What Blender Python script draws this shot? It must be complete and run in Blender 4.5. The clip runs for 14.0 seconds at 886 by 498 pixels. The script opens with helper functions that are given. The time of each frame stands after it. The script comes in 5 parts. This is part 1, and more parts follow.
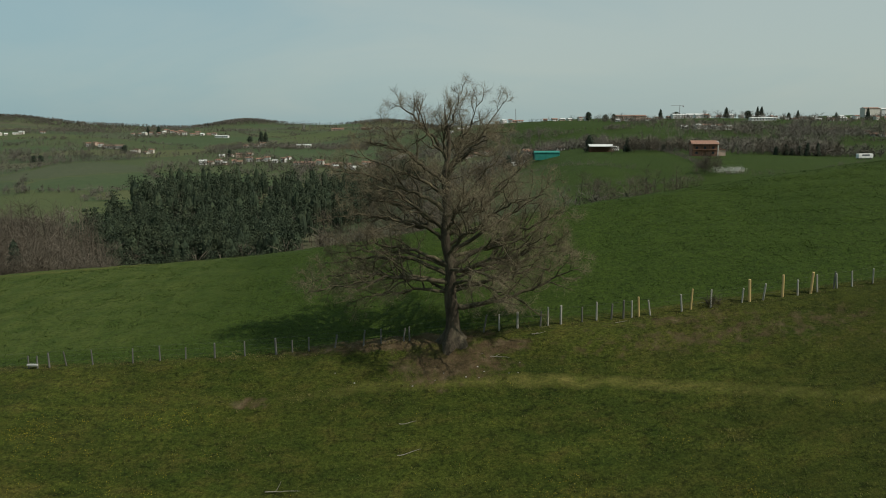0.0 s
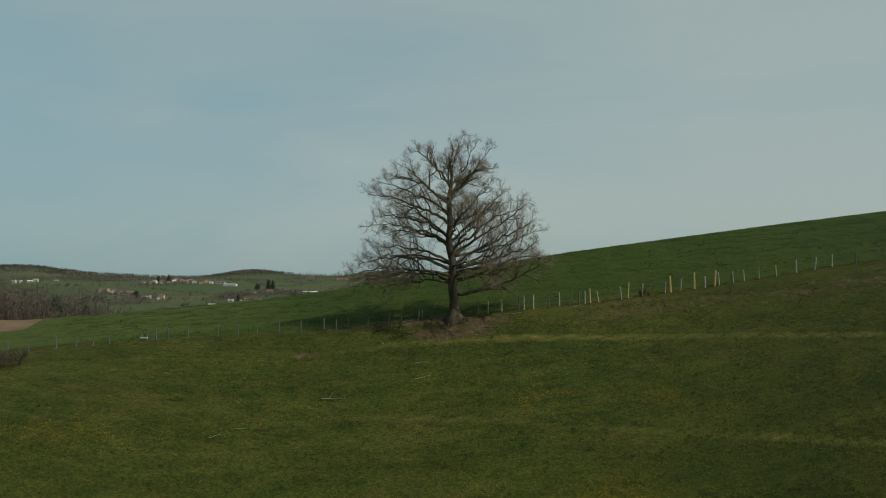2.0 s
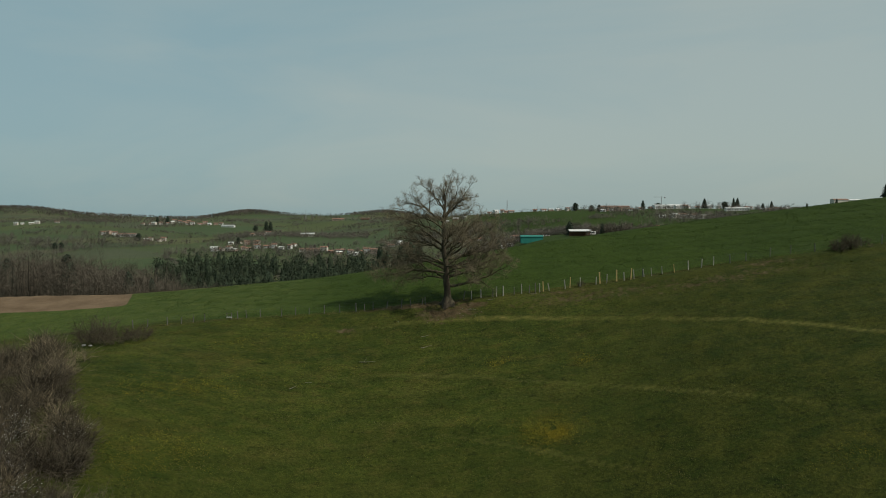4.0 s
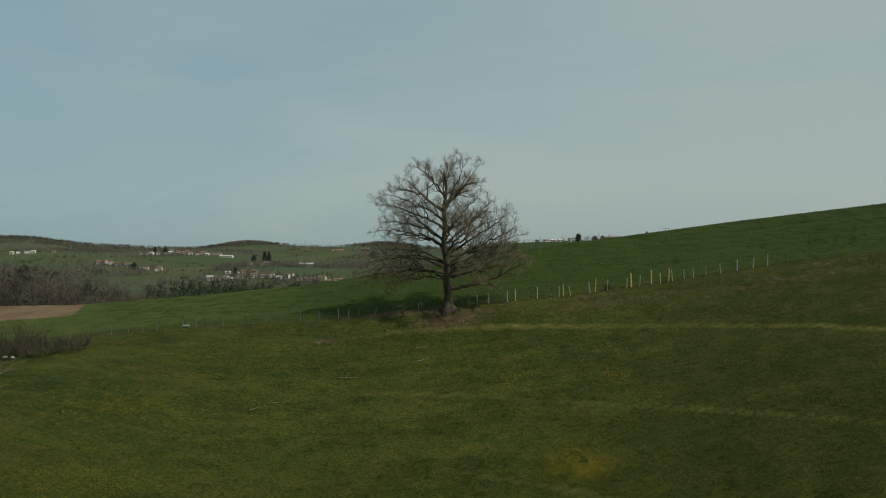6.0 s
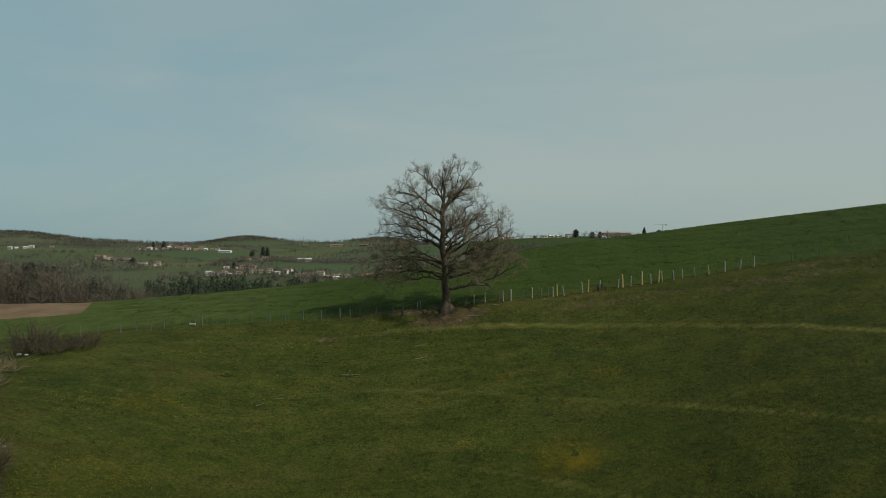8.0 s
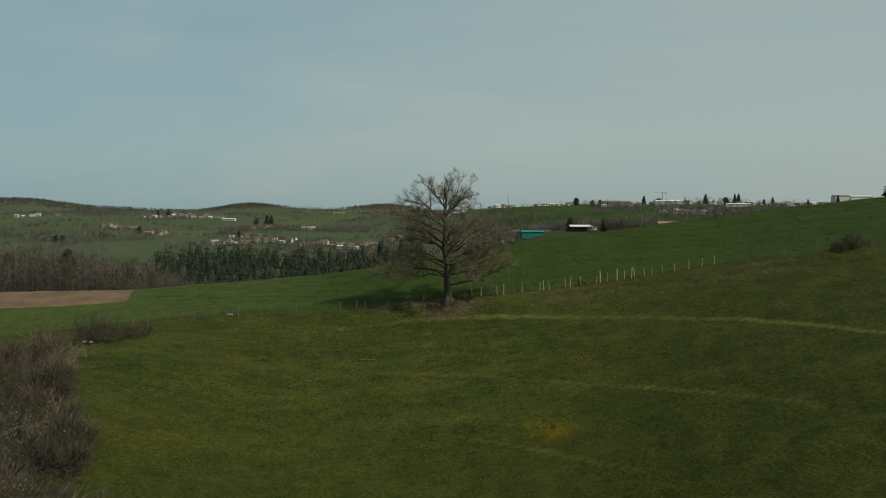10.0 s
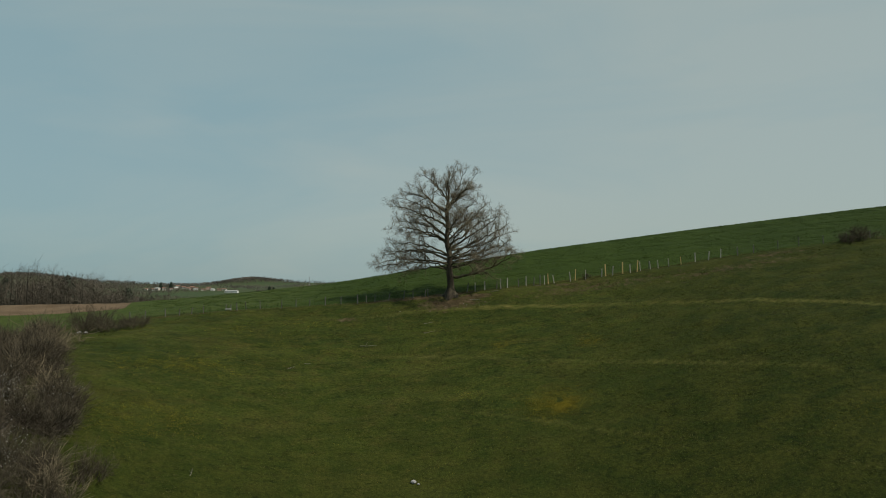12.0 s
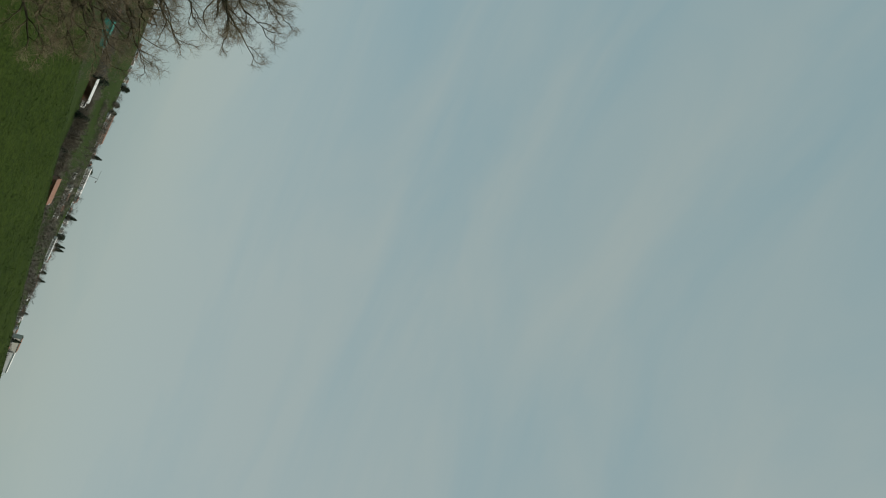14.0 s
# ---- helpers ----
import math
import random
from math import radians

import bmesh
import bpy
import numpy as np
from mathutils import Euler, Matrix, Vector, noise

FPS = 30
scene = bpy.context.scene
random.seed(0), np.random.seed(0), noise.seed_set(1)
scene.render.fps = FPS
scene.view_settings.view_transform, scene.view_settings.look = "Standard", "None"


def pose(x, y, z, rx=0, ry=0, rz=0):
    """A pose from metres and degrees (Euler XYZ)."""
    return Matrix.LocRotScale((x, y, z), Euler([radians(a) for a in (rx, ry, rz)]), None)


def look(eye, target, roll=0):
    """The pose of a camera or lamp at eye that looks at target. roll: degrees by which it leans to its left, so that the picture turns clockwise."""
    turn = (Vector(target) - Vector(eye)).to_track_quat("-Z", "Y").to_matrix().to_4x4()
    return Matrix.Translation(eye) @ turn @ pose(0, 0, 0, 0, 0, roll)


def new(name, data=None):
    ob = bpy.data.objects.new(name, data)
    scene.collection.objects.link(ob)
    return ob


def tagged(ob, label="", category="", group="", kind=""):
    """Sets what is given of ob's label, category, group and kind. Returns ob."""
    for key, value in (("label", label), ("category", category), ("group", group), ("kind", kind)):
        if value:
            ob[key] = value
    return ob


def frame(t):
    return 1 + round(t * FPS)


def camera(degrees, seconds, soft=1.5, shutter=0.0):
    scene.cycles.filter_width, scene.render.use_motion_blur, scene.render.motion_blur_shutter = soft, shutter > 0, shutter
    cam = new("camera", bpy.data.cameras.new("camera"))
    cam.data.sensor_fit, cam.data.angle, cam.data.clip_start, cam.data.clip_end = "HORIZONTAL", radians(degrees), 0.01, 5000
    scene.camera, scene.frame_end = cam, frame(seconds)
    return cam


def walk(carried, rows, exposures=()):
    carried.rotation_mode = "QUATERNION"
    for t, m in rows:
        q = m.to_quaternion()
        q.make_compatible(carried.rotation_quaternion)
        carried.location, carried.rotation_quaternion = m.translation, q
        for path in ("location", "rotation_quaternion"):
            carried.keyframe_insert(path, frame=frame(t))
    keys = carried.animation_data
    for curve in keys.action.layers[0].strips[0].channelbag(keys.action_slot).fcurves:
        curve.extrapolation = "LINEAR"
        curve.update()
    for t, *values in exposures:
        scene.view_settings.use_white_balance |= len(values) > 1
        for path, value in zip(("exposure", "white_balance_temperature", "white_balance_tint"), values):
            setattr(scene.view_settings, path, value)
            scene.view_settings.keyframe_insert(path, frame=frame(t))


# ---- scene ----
cam = camera(58.5, 14.0, 1.0)
PATH = [
    (0, (-0.00, -42.50, 11.79), (-0.54, 6.89, 4.01), -0.17),
    (0.1, (-0.00, -42.50, 12.60), (-0.54, 6.71, 3.78), -0.19),
    (0.2, (-0.00, -42.50, 13.29), (-0.54, 6.55, 3.59), -0.21),
    (0.3, (-0.00, -42.50, 13.65), (-0.54, 6.46, 3.51), -0.22),
    (0.4, (-0.00, -42.50, 13.76), (-0.54, 6.43, 3.50), -0.22),
    (0.5, (-0.00, -42.50, 13.66), (-0.54, 6.46, 3.55), -0.22),
    (0.6, (-0.00, -42.50, 13.28), (-0.54, 6.57, 3.67), -0.21),
    (0.7, (-0.00, -42.50, 12.59), (-0.54, 6.73, 3.87), -0.18),
    (0.8, (-0.00, -42.50, 11.73), (-0.54, 6.92, 4.13), -0.16),
    (0.9, (-0.00, -42.50, 10.83), (-0.54, 7.08, 4.39), -0.13),
    (1, (-0.00, -42.50, 10.03), (-0.53, 7.20, 4.63), -0.12),
    (1.1, (-0.00, -42.50, 9.31), (-0.52, 7.30, 4.86), -0.11),
    (1.2, (-0.00, -42.50, 8.61), (-0.49, 7.37, 5.11), -0.11),
    (1.3, (-0.00, -42.50, 7.91), (-0.47, 7.43, 5.34), -0.12),
    (1.4, (-0.00, -42.50, 7.20), (-0.46, 7.47, 5.51), -0.12),
    (1.5, (-0.00, -43.01, 6.49), (-0.46, 6.98, 5.59), -0.11),
    (1.6, (-0.00, -45.13, 5.75), (-0.49, 4.86, 5.58), -0.08),
    (1.7, (0.00, -48.60, 5.00), (-0.54, 1.39, 5.49), -0.04),
    (1.8, (0.00, -52.40, 4.25), (-0.60, -2.42, 5.34), 0.01),
    (1.9, (0.00, -56.20, 3.52), (-0.65, -6.23, 5.12), 0.05),
    (2, (0.01, -60.00, 2.83), (-0.66, -10.05, 4.85), 0.07),
    (2.1, (0.00, -63.80, 2.13), (-0.64, -13.86, 4.44), 0.06),
    (2.2, (0.00, -67.60, 1.40), (-0.58, -17.67, 3.90), 0.03),
    (2.3, (0.00, -71.40, 0.73), (-0.52, -21.47, 3.33), -0.00),
    (2.4, (0.00, -75.20, 0.20), (-0.45, -25.27, 2.85), -0.03),
    (2.5, (-0.00, -78.75, -0.10), (-0.42, -28.82, 2.58), -0.05),
    (2.6, (-0.00, -81.58, -0.12), (-0.41, -31.66, 2.55), -0.05),
    (2.7, (-0.00, -83.32, 0.06), (-0.41, -33.39, 2.70), -0.05),
    (2.8, (0.00, -84.20, 0.40), (-0.43, -34.27, 2.95), -0.04),
    (2.9, (0.00, -84.82, 0.83), (-0.44, -34.88, 3.24), -0.03),
    (3, (0.00, -85.00, 1.30), (-0.44, -35.05, 3.52), -0.01),
    (3.1, (0.00, -85.00, 1.82), (-0.43, -35.04, 3.76), 0.03),
    (3.2, (0.00, -85.00, 2.42), (-0.41, -35.03, 4.01), 0.09),
    (3.3, (0.00, -85.00, 3.10), (-0.38, -35.02, 4.29), 0.15),
    (3.4, (0.00, -85.00, 3.85), (-0.35, -35.01, 4.63), 0.16),
    (3.5, (0.00, -85.00, 4.65), (-0.31, -35.00, 5.05), 0.10),
    (3.6, (0.00, -85.00, 5.53), (-0.25, -35.00, 5.59), -0.06),
    (3.7, (0.00, -85.00, 6.44), (-0.21, -35.00, 6.14), -0.22),
    (3.8, (0.00, -85.00, 7.38), (-0.19, -35.01, 6.58), -0.27),
    (4, (0.00, -85.00, 9.33), (-0.24, -35.04, 7.28), -0.15),
    (4.2, (0.00, -85.00, 11.06), (-0.30, -35.11, 7.83), 0.03),
    (4.4, (-0.00, -85.00, 12.33), (-0.31, -35.16, 8.34), 0.07),
    (4.6, (-0.00, -85.00, 13.26), (-0.31, -35.20, 8.76), 0.06),
    (4.8, (0.00, -85.00, 13.65), (-0.30, -35.22, 8.95), 0.05),
    (5, (0.00, -85.00, 13.44), (-0.31, -35.21, 8.84), 0.05),
    (5.2, (0.00, -85.00, 12.66), (-0.31, -35.17, 8.49), 0.05),
    (5.4, (-0.00, -84.10, 11.17), (-0.27, -34.21, 7.88), 0.06),
    (5.6, (-0.00, -80.89, 8.82), (-0.16, -30.92, 6.95), 0.09),
    (5.7, (-0.00, -79.24, 7.66), (-0.13, -29.26, 6.47), 0.10),
    (5.8, (-0.00, -77.23, 6.69), (-0.14, -27.24, 6.05), 0.10),
    (5.9, (-0.00, -74.30, 5.95), (-0.21, -24.30, 5.68), 0.09),
    (6, (-0.00, -70.93, 5.26), (-0.30, -20.93, 5.36), 0.08),
    (6.1, (-0.00, -67.40, 4.53), (-0.38, -17.41, 5.12), 0.08),
    (6.2, (-0.00, -63.80, 3.77), (-0.47, -13.82, 4.96), 0.08),
    (6.3, (0.00, -60.20, 3.03), (-0.55, -10.24, 4.86), 0.08),
    (6.4, (0.00, -56.60, 2.33), (-0.63, -6.66, 4.77), 0.08),
    (6.5, (0.00, -53.18, 1.71), (-0.70, -3.27, 4.67), 0.08),
    (6.6, (-0.00, -50.20, 1.14), (-0.76, -0.32, 4.54), 0.07),
    (6.7, (-0.00, -47.49, 0.57), (-0.82, 2.36, 4.42), 0.06),
    (6.8, (-0.00, -45.65, 0.08), (-0.88, 4.16, 4.32), 0.05),
    (6.9, (-0.00, -44.70, -0.25), (-0.91, 5.09, 4.24), 0.05),
    (7, (-0.00, -43.94, -0.35), (-0.93, 5.85, 4.21), 0.04),
    (7.1, (-0.00, -44.22, -0.18), (-0.92, 5.57, 4.23), 0.05),
    (7.2, (-0.00, -45.56, 0.21), (-0.88, 4.27, 4.30), 0.05),
    (7.3, (0.00, -47.52, 0.76), (-0.84, 2.34, 4.39), 0.06),
    (7.4, (0.01, -50.80, 1.39), (-0.77, -0.90, 4.52), 0.07),
    (7.5, (0.01, -54.60, 2.03), (-0.70, -4.67, 4.65), 0.09),
    (7.6, (0.01, -58.40, 2.70), (-0.61, -8.45, 4.80), 0.10),
    (7.7, (0.00, -62.20, 3.45), (-0.49, -12.23, 4.95), 0.12),
    (7.8, (-0.00, -66.00, 4.24), (-0.37, -16.01, 5.13), 0.14),
    (7.9, (-0.00, -69.80, 5.05), (-0.26, -19.80, 5.36), 0.16),
    (8, (-0.01, -73.45, 5.85), (-0.18, -23.45, 5.64), 0.17),
    (8.1, (-0.00, -76.73, 6.63), (-0.14, -26.74, 6.00), 0.16),
    (8.2, (-0.00, -79.87, 7.43), (-0.11, -29.88, 6.37), 0.16),
    (8.4, (-0.00, -83.67, 9.19), (-0.16, -33.71, 7.10), 0.12),
    (8.6, (-0.00, -84.85, 10.93), (-0.27, -34.95, 7.77), 0.07),
    (8.8, (0.00, -85.00, 12.22), (-0.32, -35.15, 8.30), 0.04),
    (9, (0.00, -85.00, 13.18), (-0.32, -35.20, 8.72), 0.04),
    (9.2, (0.00, -85.00, 13.64), (-0.30, -35.22, 8.94), 0.05),
    (9.4, (-0.00, -85.00, 13.45), (-0.31, -35.21, 8.85), 0.04),
    (9.6, (-0.00, -85.00, 12.68), (-0.31, -35.18, 8.49), 0.04),
    (9.8, (0.00, -85.00, 11.49), (-0.30, -35.12, 7.99), 0.05),
    (10, (0.00, -85.00, 9.77), (-0.28, -35.06, 7.34), 0.12),
    (10.2, (0.00, -85.00, 7.76), (-0.26, -35.01, 6.58), 0.19),
    (10.3, (0.00, -85.00, 6.86), (-0.26, -35.01, 6.19), 0.20),
    (10.4, (0.00, -85.00, 6.06), (-0.28, -35.00, 5.80), 0.17),
    (10.5, (0.00, -85.00, 5.29), (-0.30, -35.00, 5.41), 0.14),
    (10.6, (0.00, -85.00, 4.51), (-0.33, -35.00, 5.03), 0.11),
    (10.7, (0.00, -85.00, 3.72), (-0.37, -35.01, 4.65), 0.08),
    (10.8, (0.00, -85.00, 2.96), (-0.40, -35.02, 4.29), 0.05),
    (10.9, (0.00, -85.00, 2.25), (-0.44, -35.03, 3.93), 0.03),
    (11, (0.00, -85.00, 1.61), (-0.46, -35.04, 3.57), 0.01),
    (11.1, (0.00, -85.00, 1.00), (-0.47, -35.05, 3.18), 0.00),
    (11.2, (0.00, -85.00, 0.42), (-0.48, -35.06, 2.75), 0.01),
    (11.3, (0.00, -85.00, -0.09), (-0.47, -35.06, 2.35), 0.01),
    (11.4, (0.00, -85.00, -0.48), (-0.47, -35.07, 2.04), 0.02),
    (11.5, (0.00, -85.00, -0.69), (-0.47, -35.07, 1.89), 0.02),
    (11.6, (0.00, -85.00, -0.67), (-0.47, -35.07, 1.97), 0.02),
    (11.7, (0.00, -85.00, -0.45), (-0.47, -35.07, 2.21), 0.02),
    (11.8, (0.00, -85.00, -0.12), (-0.46, -35.07, 2.54), 0.02),
    (11.9, (0.00, -84.79, 0.25), (-0.46, -34.86, 2.88), 0.02),
    (12, (0.00, -83.95, 0.57), (-0.45, -34.02, 3.12), 0.02),
    (12.1, (0.00, -81.69, 0.82), (-0.59, -31.75, 3.06), -0.88),
    (12.2, (-0.00, -78.23, 1.08), (-0.72, -28.27, 2.98), -1.78),
    (12.3, (-0.00, -74.66, 1.41), (-0.43, -24.70, 3.49), -0.00),
    (12.4, (-0.00, -71.08, 1.89), (0.54, -21.17, 4.95), 6.06),
    (12.5, (-0.00, -67.47, 2.38), (1.71, -17.69, 6.73), 13.37),
    (12.6, (-0.00, -63.80, 2.75), (2.74, -14.19, 8.35), 19.64),
    (12.7, (-0.00, -60.10, 3.03), (3.76, -10.73, 9.97), 25.56),
    (12.8, (-0.00, -56.40, 3.28), (4.71, -7.33, 11.61), 31.40),
    (12.9, (-0.00, -52.70, 3.54), (5.56, -3.98, 13.31), 37.37),
    (13, (-0.00, -49.13, 3.86), (6.26, -0.81, 15.10), 43.74),
    (13.1, (-0.00, -45.88, 4.25), (6.77, 1.97, 17.09), 50.61),
    (13.2, (0.00, -42.75, 4.68), (7.13, 4.54, 19.27), 57.82),
    (13.3, (0.00, -39.62, 5.13), (7.38, 7.06, 21.44), 65.21),
    (13.4, (0.00, -37.12, 5.58), (7.58, 8.97, 23.41), 72.58),
    (13.5, (0.00, -36.22, 5.99), (7.77, 9.36, 25.01), 79.75),
    (13.6, (0.00, -36.50, 6.37), (7.96, 8.73, 26.16), 86.71),
    (13.7, (0.00, -37.33, 6.73), (8.11, 7.66, 26.98), 93.56),
    (13.8, (0.00, -38.22, 7.08), (8.24, 6.61, 27.62), 100.35),
    (13.9, (0.00, -39.11, 7.43), (8.37, 5.59, 28.21), 107.13),
    (14, (0.00, -39.80, 7.78), (8.51, 4.71, 28.90), 113.93),
]
walk(cam, [(t, look(eye, target, roll)) for t, eye, target, roll in PATH],
     [(0, 0.1), (0.5, 0.19), (1.0, 0.08), (1.5, -0.06), (2.1, -0.08), (3.0, -0.08), (6.2, -0.08), (6.8, -0.04), (7.3, -0.04), (8.0, -0.08), (12.0, -0.08), (13.0, -0.04), (13.5, -0.02), (14.0, -0.08)])

# ---- light ----
SUN_TO = Vector((0.73, -0.36, 1.0)).normalized()
sun = new("sun", bpy.data.lights.new("sun", "SUN"))
sun.data.energy, sun.data.angle, sun.data.color = 3.68, radians(0.5), (1.0, 0.94, 0.84)
sun.matrix_world = look(SUN_TO * 100, (0, 0, 0))

world = bpy.data.worlds.new("hazy_sky")
scene.world = world
world.use_nodes = True
wn, wl = world.node_tree.nodes, world.node_tree.links
wn.clear()
w_out, w_bg = wn.new("ShaderNodeOutputWorld"), wn.new("ShaderNodeBackground")
w_sky = wn.new("ShaderNodeTexSky")
w_sky.sky_type, w_sky.sun_disc = "NISHITA", False
w_sky.sun_elevation = math.asin(SUN_TO.z)
w_sky.sun_rotation = math.atan2(SUN_TO.x, SUN_TO.y)
w_sky.air_density, w_sky.dust_density, w_sky.ozone_density = 1.0, 2.0, 1.5
w_co, w_map, w_sep = wn.new("ShaderNodeTexCoord"), wn.new("ShaderNodeMapping"), wn.new("ShaderNodeSeparateXYZ")
w_map.inputs["Scale"].default_value = (1.2, 1.0, 5.0)
w_map.inputs["Rotation"].default_value = (0.05, 0.30, 0.3)
w_n1, w_n2 = wn.new("ShaderNodeTexNoise"), wn.new("ShaderNodeTexNoise")
w_n1.inputs["Scale"].default_value, w_n1.inputs["Detail"].default_value = 1.7, 5
w_n1.inputs["Roughness"].default_value, w_n1.inputs["Distortion"].default_value = 0.55, 0.6
w_n2.inputs["Scale"].default_value, w_n2.inputs["Detail"].default_value = 1.1, 3
w_side, w_a, w_b = wn.new("ShaderNodeMapRange"), wn.new("ShaderNodeMath"), wn.new("ShaderNodeMath")
w_side.inputs["From Min"].default_value, w_side.inputs["From Max"].default_value = -0.55, 0.50
w_a.operation = w_b.operation = "MULTIPLY_ADD"
w_a.inputs[1].default_value, w_b.inputs[1].default_value = 1.8, 0.9
w_b.inputs[2].default_value = -1.35
w_thin = wn.new("ShaderNodeMix")
w_thin.data_type = "RGBA"
w_thin.inputs["A"].default_value = (3.08, 4.62, 4.88, 1)
w_thin.inputs["B"].default_value = (4.42, 5.32, 5.0, 1)
w_mix = wn.new("ShaderNodeMix")
w_mix.data_type = "RGBA"
w_mix.inputs["Factor"].default_value = 0.82
wl.new(w_co.outputs["Generated"], w_map.inputs["Vector"])
wl.new(w_co.outputs["Generated"], w_sep.inputs[0])
wl.new(w_map.outputs[0], w_n1.inputs["Vector"])
wl.new(w_map.outputs[0], w_n2.inputs["Vector"])
wl.new(w_sep.outputs["X"], w_side.inputs["Value"])
wl.new(w_n2.outputs["Fac"], w_b.inputs[0])
wl.new(w_n1.outputs["Fac"], w_a.inputs[0])
wl.new(w_b.outputs[0], w_a.inputs[2])
w_sum = wn.new("ShaderNodeMath")
w_sum.operation, w_sum.use_clamp = "ADD", True
wl.new(w_a.outputs[0], w_sum.inputs[0])
wl.new(w_side.outputs[0], w_sum.inputs[1])
wl.new(w_sum.outputs[0], w_thin.inputs["Factor"])
wl.new(w_sky.outputs[0], w_mix.inputs["A"])
wl.new(w_thin.outputs["Result"], w_mix.inputs["B"])
wl.new(w_mix.outputs["Result"], w_bg.inputs["Color"])
w_bg.inputs["Strength"].default_value = 0.09
wl.new(w_bg.outputs[0], w_out.inputs["Surface"])
scene.view_settings.exposure = 0.0


# ---- materials ----
def surface(name, stops, scale=1.0, rough=0.9, bump=0.0, bump_scale=20.0, detail=5.0, metal=0.0, vary=0.0, fine=0.0, stretch=(1, 1, 1)):
    """A material whose colour runs over the stops by a noise of that scale; vary: change from piece to piece; fine: a second, finer grain."""
    m = bpy.data.materials.new(name)
    m.use_nodes = True
    n, l = m.node_tree.nodes, m.node_tree.links
    b = n["Principled BSDF"]
    b.inputs["Roughness"].default_value, b.inputs["Metallic"].default_value = rough, metal
    b.inputs["Specular IOR Level"].default_value = 0.2
    co, mp, tx, rp = n.new("ShaderNodeTexCoord"), n.new("ShaderNodeMapping"), n.new("ShaderNodeTexNoise"), n.new("ShaderNodeValToRGB")
    mp.inputs["Scale"].default_value = stretch
    tx.inputs["Scale"].default_value, tx.inputs["Detail"].default_value = scale, detail
    tx.inputs["Roughness"].default_value = 0.62
    e = rp.color_ramp.elements
    for k, c in enumerate(stops):
        pos = 0.3 + 0.4 * k / max(1, len(stops) - 1)
        it = e[k] if k < 2 else e.new(pos)
        it.position, it.color = pos, (*c, 1)
    l.new(co.outputs["Object"], mp.inputs[0])
    l.new(mp.outputs[0], tx.inputs["Vector"])
    l.new(tx.outputs["Fac"], rp.inputs["Fac"])
    out = rp.outputs["Color"]
    if fine:
        t2, mx = n.new("ShaderNodeTexNoise"), n.new("ShaderNodeMix")
        mx.data_type, mx.blend_type = "RGBA", "OVERLAY"
        t2.inputs["Scale"].default_value, t2.inputs["Detail"].default_value = scale * 9, 3
        mx.inputs["Factor"].default_value = fine
        l.new(mp.outputs[0], t2.inputs["Vector"])
        l.new(out, mx.inputs["A"])
        l.new(t2.outputs["Fac"], mx.inputs["B"])
        out = mx.outputs["Result"]
    if vary:
        ge, hs, ma = n.new("ShaderNodeNewGeometry"), n.new("ShaderNodeHueSaturation"), n.new("ShaderNodeMapRange")
        ma.inputs["To Min"].default_value, ma.inputs["To Max"].default_value = 1 - vary, 1 + vary
        l.new(ge.outputs["Random Per Island"], ma.inputs["Value"])
        l.new(ma.outputs[0], hs.inputs["Value"])
        l.new(out, hs.inputs["Color"])
        out = hs.outputs["Color"]
    l.new(out, b.inputs["Base Color"])
    if bump:
        t3, bp = n.new("ShaderNodeTexNoise"), n.new("ShaderNodeBump")
        t3.inputs["Scale"].default_value, t3.inputs["Detail"].default_value = bump_scale, 4
        bp.inputs["Strength"].default_value, bp.inputs["Distance"].default_value = bump, 0.05
        l.new(mp.outputs[0], t3.inputs["Vector"])
        l.new(t3.outputs["Fac"], bp.inputs["Height"])
        l.new(bp.outputs[0], b.inputs["Normal"])
    return m


BARK = surface("bark", [(0.028, 0.022, 0.015), (0.058, 0.047, 0.032), (0.115, 0.098, 0.062)], 2.2, 0.95, 0.9, 14, stretch=(1, 1, 0.35), fine=0.5)
LIMB = surface("limb_bark", [(0.034, 0.028, 0.018), (0.070, 0.059, 0.037), (0.160, 0.138, 0.076)], 2.5, 0.95, 0.6, 22, fine=0.4)
TWIG = surface("twig_bark", [(0.092, 0.074, 0.049), (0.150, 0.122, 0.078), (0.225, 0.188, 0.114)], 1.3, 0.9, vary=0.3)
BARE = surface("bare_twigs", [(0.050, 0.042, 0.031), (0.080, 0.068, 0.050), (0.120, 0.102, 0.078)], 0.12, 0.95, vary=0.35)
SHRUB = surface("shrub_twigs", [(0.034, 0.028, 0.019), (0.064, 0.052, 0.034), (0.110, 0.094, 0.060)], 0.35, 0.95, vary=0.3)
NEEDLE = surface("pine_needles", [(0.018, 0.028, 0.017), (0.028, 0.040, 0.022), (0.048, 0.058, 0.030)], 0.22, 0.95, vary=0.3)
FIR = surface("fir_needles", [(0.015, 0.023, 0.014), (0.029, 0.041, 0.023)], 0.3, 0.85, vary=0.4)
PINEBARK = surface("pine_bark", [(0.07, 0.05, 0.038), (0.12, 0.085, 0.06)], 1.0, 0.95)
BLOSSOM = surface("blossom", [(0.45, 0.44, 0.40), (0.62, 0.61, 0.57)], 3.0, 0.8, vary=0.15)
POST_GREY = surface("weathered_post", [(0.20, 0.190, 0.160), (0.32, 0.30, 0.26), (0.46, 0.44, 0.385)], 5, 0.9, 0.5, 40, stretch=(1, 1, 0.2))
HEDGE = surface("hedge_twigs", [(0.074, 0.070, 0.056), (0.108, 0.098, 0.080), (0.150, 0.128, 0.104)], 0.02, 0.95, vary=0.25)
